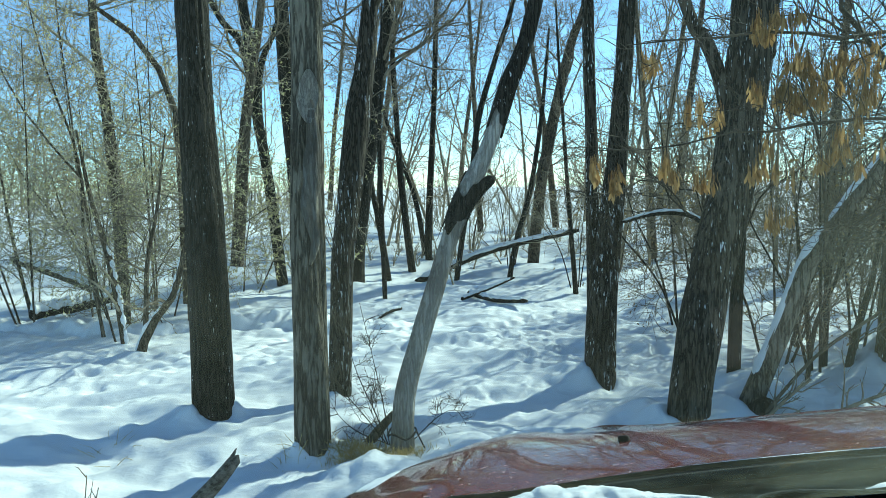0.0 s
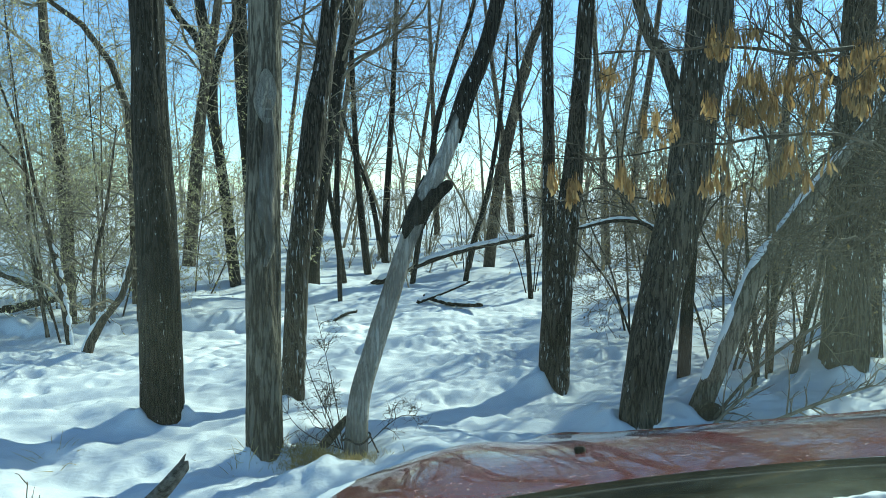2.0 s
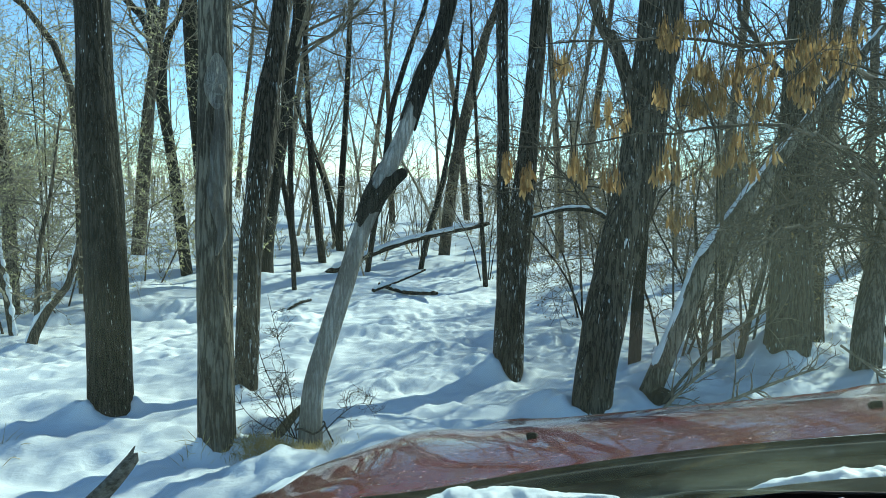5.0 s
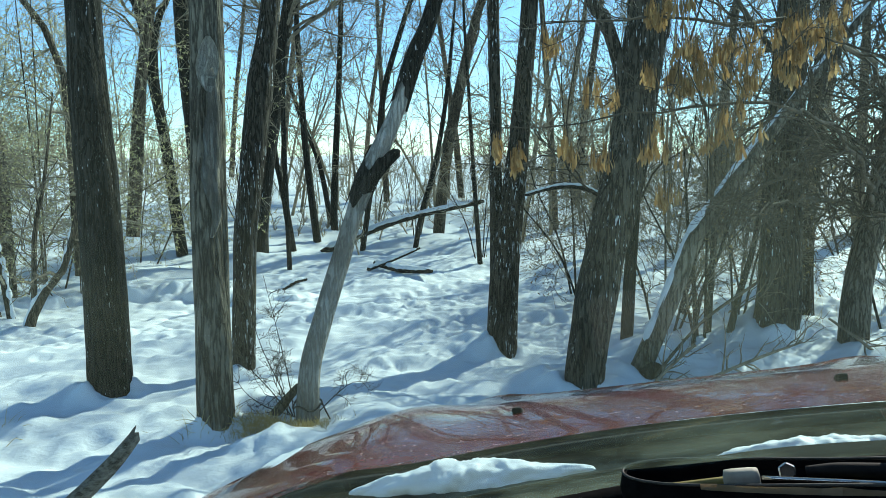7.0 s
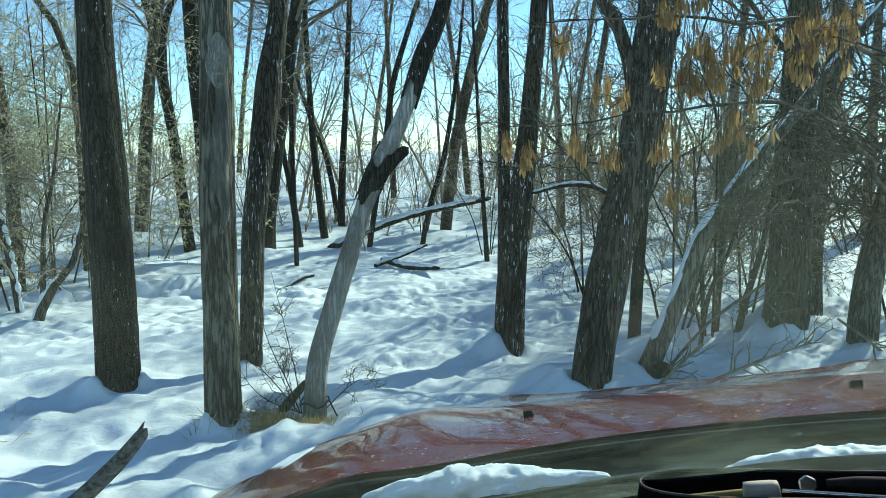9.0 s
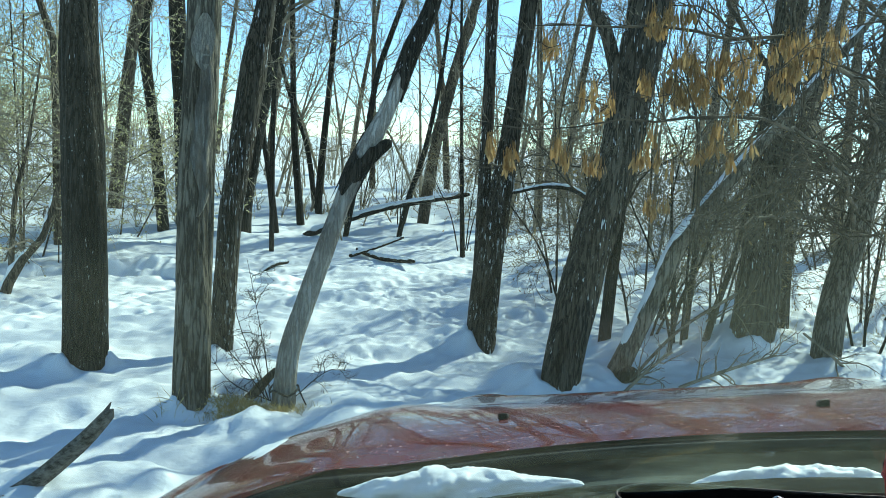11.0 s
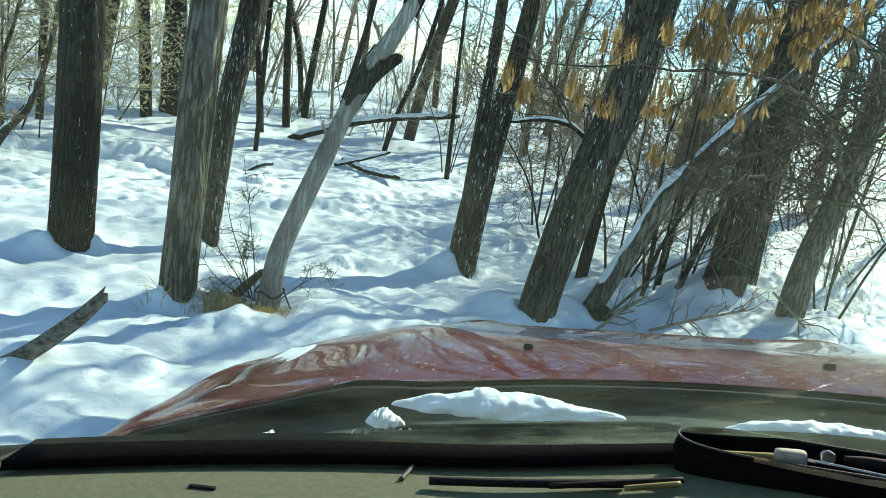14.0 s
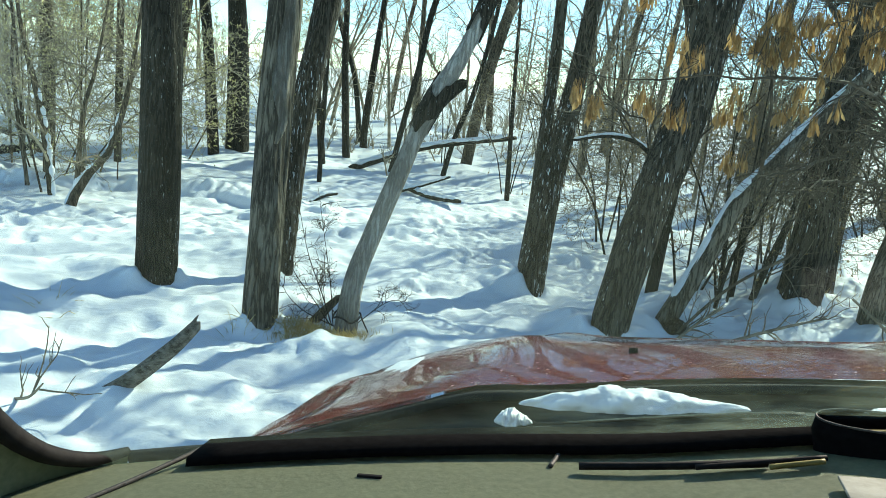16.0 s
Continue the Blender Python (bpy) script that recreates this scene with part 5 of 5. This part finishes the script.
# windshield, pillars, roof and cab
rows = []
bm = bmesh.new()
for i in range(33):
    s = i / 16 - 1
    x = s * 1.02
    b0 = Vector((x, screen_base(x) + 0.012, -0.045 + 0.7 * 0.035 * float(smooth01(-0.30, 0.15, x))))
    t0 = Vector((s * 0.97, -1.16 - 0.05 * s * s, 0.66))
    rows.append([bm.verts.new(b0.lerp(t0, k / 14)) for k in range(15)])
for a, b in zip(rows, rows[1:]):
    for k in range(14):
        bm.faces.new((a[k], b[k], b[k + 1], a[k + 1]))
glass = part("windshield", bm, PANE, car, "dusty windshield glass")
glass.visible_shadow = False

bm = rod([(x, screen_base(x) + 0.006, -0.010 + 0.7 * 0.035 * float(smooth01(-0.30, 0.15, x))) for x in [i * 0.068 - 0.884 for i in range(27)]], 0.009)
part("windshield_seal", bm, RUBBER, car, "black rubber windshield seal")
for sg in (-1, 1):
    bm = rod([(sg * 0.885, -0.672, -0.002, 0.006), (sg * 0.90, -0.714, 0.003, 0.009), (sg * 0.905, -0.767, 0.027, 0.011), (sg * 0.908, -0.806, 0.056, 0.012),
              (sg * 0.91, -0.85, 0.108, 0.013), (sg * 0.90, -0.97, 0.28, 0.024), (sg * 0.82, -1.20, 0.66, 0.03)], 0.02, 10)
    part("windshield_pillar", bm, BLACK, car, "black windshield pillar")
    bm = bmesh.new()
    low = [(0.895, -0.66, -0.012), (0.91, -0.714, -0.004), (0.917, -0.767, 0.020), (0.922, -0.806, 0.048), (0.926, -0.85, 0.098), (0.918, -0.97, 0.26)]
    rows = [[bm.verts.new((sg * (x + 0.02 * k), y, z - (z + 0.22) * k / 3)) for k in range(4)] for x, y, z in low]
    for a, b in zip(rows, rows[1:]):
        for k in range(3):
            bm.faces.new((a[k], a[k + 1], b[k + 1], b[k]))
    bmesh.ops.solidify(bm, geom=bm.faces[:], thickness=0.012)
    part("pillar_trim", bm, VINYL, car, "grey-green trim panel below the pillar")
    bm = bmesh.new()
    box(bm, sg * 1.0 - 0.03, sg * 1.0 + 0.03, -2.2, -0.80, -0.62, -0.06, 0.02)
    part("door", bm, VINYL_DARK, car)
    bm = bmesh.new()
    box(bm, sg * 0.94 - 0.04, sg * 0.94 + 0.04, -2.2, -2.08, -0.06, 0.68, 0.02)
    part("rear_pillar", bm, VINYL_DARK, car)
bm = bmesh.new()
box(bm, -0.92, 0.92, -2.2, -1.18, 0.67, 0.72, 0.02)
part("roof", bm, VINYL_DARK, car)
bm = bmesh.new()
box(bm, -0.98, 0.98, -2.24, -2.20, -0.62, 0.68, 0.01)
part("rear_wall", bm, VINYL_DARK, car)
bm = bmesh.new()
box(bm, -0.98, 0.98, -2.2, -0.6, -0.66, -0.62)
part("cab_floor", bm, VINYL_DARK, car)


# dashboard
def dash_rise(x):
    return 0.035 * float(smooth01(-0.30, 0.15, x))


def dash_point(x, t):
    y = screen_base(x) - 0.012 - t * (0.42 - 0.10 * x * x)
    z = -0.012 + 0.012 * math.sin(min(t * 3, 1) * math.pi / 2) - (0.16 * max(t - 0.86, 0) / 0.14)
    hump = 0.05 * math.exp(-((x + 0.42) / 0.22) ** 4) * smooth01(0.55, 0.9, t)
    return (y, float(z + hump + dash_rise(x)))


dash = part("dashboard", sheet([i * 0.044 - 0.946 for i in range(44)], [i / 24 for i in range(25)], dash_point, 0.02), VINYL, car, "sunlit grey-green vinyl dashboard top")
# solid raised strip; the slot's inner darkness is put into its colour
bm = bmesh.new()
rows = []
for i in range(40):
    x = i * 0.04 - 0.77
    y = screen_base(x) - 0.018
    rows.append([bm.verts.new((x, y + dy, z + dash_rise(x))) for dy, z in ((0.0, 0.010), (-0.006, 0.016), (-0.058, 0.012), (-0.062, 0.002), (0.0, -0.004))])
for a, b in zip(rows, rows[1:]):
    for k in range(5):
        bm.faces.new((a[k], a[(k + 1) % 5], b[(k + 1) % 5], b[k]))
bm.faces.new(rows[0])
bm.faces.new(rows[-1][::-1])
part("defrost_vent", bm, DEEP, dash, "long raised strip, blackened as the shade inside a defroster slot")
for pts in ([(-0.775, -0.665, 0.007), (-0.81, -0.767, 0.003), (-0.85, -0.87, 0.001)], [(-0.33, -0.59, 0.001), (-0.335, -0.63, 0.001)]):
    part("panel_seam", rod(pts, 0.003, 6), VINYL_DARK, dash)
bm = rod([(-0.301, -0.640, 0.008), (-0.20, -0.633, 0.013), (-0.10, -0.625, 0.020)], 0.0045, 6)
part("trim_strip", bm, BLACK, dash, "thin black trim strip")
for sg in (-1, 1):
    bm = bmesh.new()
    box(bm, sg * 0.955 - 0.03, sg * 0.955 + 0.03, -1.15, -0.76, -0.14, -0.02, 0.02)
    part("side_trim", bm, VINYL, dash)

bm = bmesh.new()
box(bm, -0.550, -0.520, -0.698, -0.693, -0.003, 0.003, 0.001)
part("vent_clip", bm, BLACK, dash, "small black clip")

# wheels
for sg in (-1, 1):
    for wy in (0.55, -1.9):
        bm = bmesh.new()
        n = 28
        prof = [(0.20, -0.09), (0.31, -0.10), (0.345, -0.07), (0.355, 0), (0.345, 0.07), (0.31, 0.10), (0.20, 0.09)]
        rings = [[bm.verts.new((sg * 0.88 + w, wy + r * math.cos(a * 2 * math.pi / n), -0.80 + r * math.sin(a * 2 * math.pi / n))) for r, w in prof] for a in range(n)]
        for a in range(n):
            for k in range(len(prof) - 1):
                bm.faces.new((rings[a][k], rings[a][k + 1], rings[(a + 1) % n][k + 1], rings[(a + 1) % n][k]))
        wheel = part("wheel", bm, RUBBER, car, "black tyre sunk in snow")
        bm = bmesh.new()
        bmesh.ops.create_cone(bm, cap_ends=True, segments=24, radius1=0.20, radius2=0.17, depth=0.12, matrix=Matrix.Translation((sg * 0.88, wy, -0.80)) @ Matrix.Rotation(sg * math.pi / 2, 4, "Y"))
        part("rim", bm, CHROME, wheel)


# ---- loose things on the car ----
CAR = car.matrix_world.copy()


def lying(name, bm, mat, label, category, smooth=True):
    """A loose thing, built in the car's own axes."""
    ob = part(name, bm, mat, None, label, smooth)
    ob.matrix_world = CAR
    return tagged(ob, category=category)


def snow_lump(x0, x1, yc, z0, h, deep, seed, label):
    bm = bmesh.new()
    n, m = 100, 22
    rows = []
    for i in range(n):
        s = i / (n - 1)
        env = (math.sin(math.pi * s) ** 0.45) * (0.62 + 0.38 * math.sin(math.pi * min(s * 1.25, 1))) + 1e-3
        x = x0 + (x1 - x0) * s
        rows.append([])
        for k in range(m):
            a = math.pi * k / (m - 1)
            j = 1 + 0.35 * noise.noise(Vector((s * 9 + seed, a * 1.3, 2.0))) + 0.13 * noise.noise(Vector((s * 26, a * 3, seed))) + 0.07 * noise.noise(Vector((s * 75, a * 9, seed)))
            rows[-1].append(bm.verts.new((x, yc(x) + math.cos(a) * deep * env * j, z0(x) + math.sin(a) * h * env * j)))
    for a, b in zip(rows, rows[1:]):
        for k in range(m - 1):
            bm.faces.new((a[k], a[k + 1], b[k + 1], b[k]))
    return lying("snow_lump", bm, SNOW, label, "snow")


snow_lump(-0.42, -0.09, lambda x: -0.375, lambda x: -0.010 + 0.02 * (x + 0.25), 0.027, 0.032, 3, "long lump of snow on the wiper")
snow_lump(-0.46, -0.40, lambda x: -0.37, lambda x: -0.045, 0.02, 0.02, 5, "small broken lump of snow by the wiper")
snow_lump(-0.585, -0.54, lambda x: -0.47, lambda x: -0.045, 0.014, 0.012, 8, "bit of ice at the windshield edge")


def snow_film(x0, x1, y0, y1, thick, seed, label):
    """Thin snow lying on the hood's shoulder."""
    bm = bmesh.new()
    n, m = 40, 26
    rows = []
    for i in range(n):
        x = x0 + (x1 - x0) * i / (n - 1)
        rows.append([])
        for k in range(m):
            y = hood_rear(x) + y0 + (y1 - y0) * k / (m - 1)
            e = min(i, n - 1 - i) / 6
            g = min(k, m - 1 - k) / 5
            q = 0.12 + 0.9 * noise.noise(Vector((x * 9, y * 7, seed))) + 0.4 * noise.noise(Vector((x * 30, y * 30, seed)))
            rows[-1].append(bm.verts.new((x, y, hood_top(x, y) - 0.006 + thick * max(-0.2, min(e, g, 1) * (q + 0.15)))))
    for a, b in zip(rows, rows[1:]):
        for k in range(m - 1):
            bm.faces.new((a[k], a[k + 1], b[k + 1], b[k]))
    return lying("snow_patch", bm, SNOW, label, "snow")


snow_film(-0.865, -0.69, 0.02, 0.62, 0.011, 1.0, "granular patch of snow on the hood shoulder")
snow_lump(0.03, 0.30, lambda x: -0.355, lambda x: -0.020, 0.024, 0.022, 11, "flat strip of snow along the wiper blade")
snow_lump(-0.52, -0.40, lambda x: -0.43 + 0.5 * (x + 0.46), lambda x: -0.060, 0.016, 0.014, 15, "thin tail of snow beside the wiper")

# pouch, card, nut, pencils and a red bottle on the dashboard
TOP = 0.035
pouch = tagged(new("pouch"), "open black pouch lying on the dashboard", "pouch")
NEST = CAR @ Matrix.Translation((0.018, -0.004, -0.006))
pouch.matrix_world = NEST
n = 48


def oval(i, grow, z):
    a = 2 * math.pi * i / n
    return (0.128 + (0.19 + grow) * math.cos(a), -0.607 - 0.042 * math.cos(a) + (0.040 + 0.6 * grow) * math.sin(a), z + 0.003 * math.sin(3 * a))


bm = bmesh.new()
rows = [[bm.verts.new(oval(i, g, z)) for g, z in ((0.0, TOP - 0.028 if math.cos(2 * math.pi * i / n) < -0.2 else TOP - 0.004), (0.004, TOP + 0.014), (0.0, TOP + 0.027), (-0.004, TOP + 0.027), (-0.002, TOP + 0.014), (-0.004, TOP + 0.007))] for i in range(n)]
for i in range(n):
    for k in range(5):
        bm.faces.new((rows[i][k], rows[i][k + 1], rows[(i + 1) % n][k + 1], rows[(i + 1) % n][k]))
bm.faces.new([r[5] for r in rows][::-1])
part("body", bm, DEEP, pouch)
loop = [oval(i, -0.001, TOP + 0.0285) for i in range(0, n + 1)]
part("rim", rod(loop, 0.0013, 6), VINYL_DARK, pouch, "thin worn rim")
bm = bmesh.new()
box(bm, 0.026, 0.056, -0.616, -0.602, TOP + 0.002, TOP + 0.038, 0.006)
lying("eraser", bm, CARD_GREY, "worn grey-beige eraser standing in the pouch", "eraser").matrix_world = NEST
bm = bmesh.new()
bmesh.ops.create_cone(bm, cap_ends=True, segments=6, radius1=0.008, radius2=0.008, depth=0.008, matrix=Matrix.Translation((0.080, -0.590, TOP + 0.026)) @ Matrix.Rotation(1.2, 4, "X"))
bmesh.ops.bevel(bm, geom=bm.edges[:], offset=0.0012, segments=1, affect="EDGES")
lying("hex_nut", bm, CHROME, "loose chrome hex nut in the pouch", "nut", False).matrix_world = NEST
lying("pencil", rod([(-0.035, -0.585, TOP + 0.016), (0.035, -0.597, TOP + 0.024)], 0.0045, 6), YELLOW, "dull yellow-green pencil in the pouch", "pencil").matrix_world = NEST
lying("pencil", rod([(-0.10, -0.640, 0.022), (-0.045, -0.632, 0.029)], 0.003, 6), YELLOW, "dull yellow pencil stub on the dashboard", "pencil")
lying("pen", rod([(-0.175, -0.640, 0.016), (-0.042, -0.624, 0.030)], 0.0032, 8), BLACK, "dark pen on the dashboard", "pen")
lying("metal_rod", rod([(0.058, -0.606, TOP + 0.028), (0.12, -0.636, TOP + 0.031), (0.20, -0.668, TOP + 0.032)], 0.0018, 6), CHROME, "thin grey metal rod across the pouch", "rod").matrix_world = NEST
lying("screwdriver", rod([(0.095, -0.592, TOP + 0.026, 0.004), (0.12, -0.598, TOP + 0.027, 0.006), (0.165, -0.612, TOP + 0.027, 0.0065), (0.17, -0.614, TOP + 0.027, 0.004)], 0.006, 10), BLACK, "black screwdriver handle in the pouch", "tool").matrix_world = NEST
bm = bmesh.new()
rows = []
for k in range(16):
    a = math.pi * (1.28 + 0.36 * k / 15)
    x, y = 0.128 + 0.191 * math.cos(a), -0.607 - 0.042 * math.cos(a) + 0.0425 * math.sin(a)
    rows.append([bm.verts.new((x, y, TOP + 0.024)), bm.verts.new((x, y - 0.001, TOP + 0.030 + 0.005 * noise.noise(Vector((k * 0.45, 2, 1)))))])
for a, b in zip(rows, rows[1:]):
    bm.faces.new((a[0], b[0], b[1], a[1]))
bmesh.ops.solidify(bm, geom=bm.faces[:], thickness=0.0015)
lying("paper", bm, CARD, "folded tan paper edge along the pouch", "paper").matrix_world = NEST
bm = bmesh.new()
box(bm, -0.042, 0.06, -0.73, -0.676, 0.029, 0.033, 0.001)
lying("card", bm, CARD_GREY, "small pale card lying on the dashboard", "card")
bottle = tagged(new("bottle"), "small red plastic bottle standing on the dashboard", "bottle")
bottle.matrix_world = CAR
bm = bmesh.new()
prof = [(0.036, 0.0), (0.040, 0.01), (0.040, 0.050), (0.037, 0.064), (0.028, 0.075), (0.014, 0.080), (0.001, 0.082)]
m = 24
rings = [[bm.verts.new((0.224 + r * math.cos(2 * math.pi * k / m), -0.54 + r * math.sin(2 * math.pi * k / m) * 0.8 - 0.06, TOP + z)) for k in range(m)] for r, z in prof]
for a, b in zip(rings, rings[1:]):
    for k in range(m):
        bm.faces.new((a[k], a[(k + 1) % m], b[(k + 1) % m], b[k]))
part("body", bm, KNOB_RED, bottle)
part("cap_ring", rod([(0.224 + 0.0405 * math.cos(2 * math.pi * k / 16), -0.60 + 0.0405 * 0.8 * math.sin(2 * math.pi * k / 16), TOP + 0.045) for k in range(17)], 0.0015, 5), KNOB_RED, bottle)
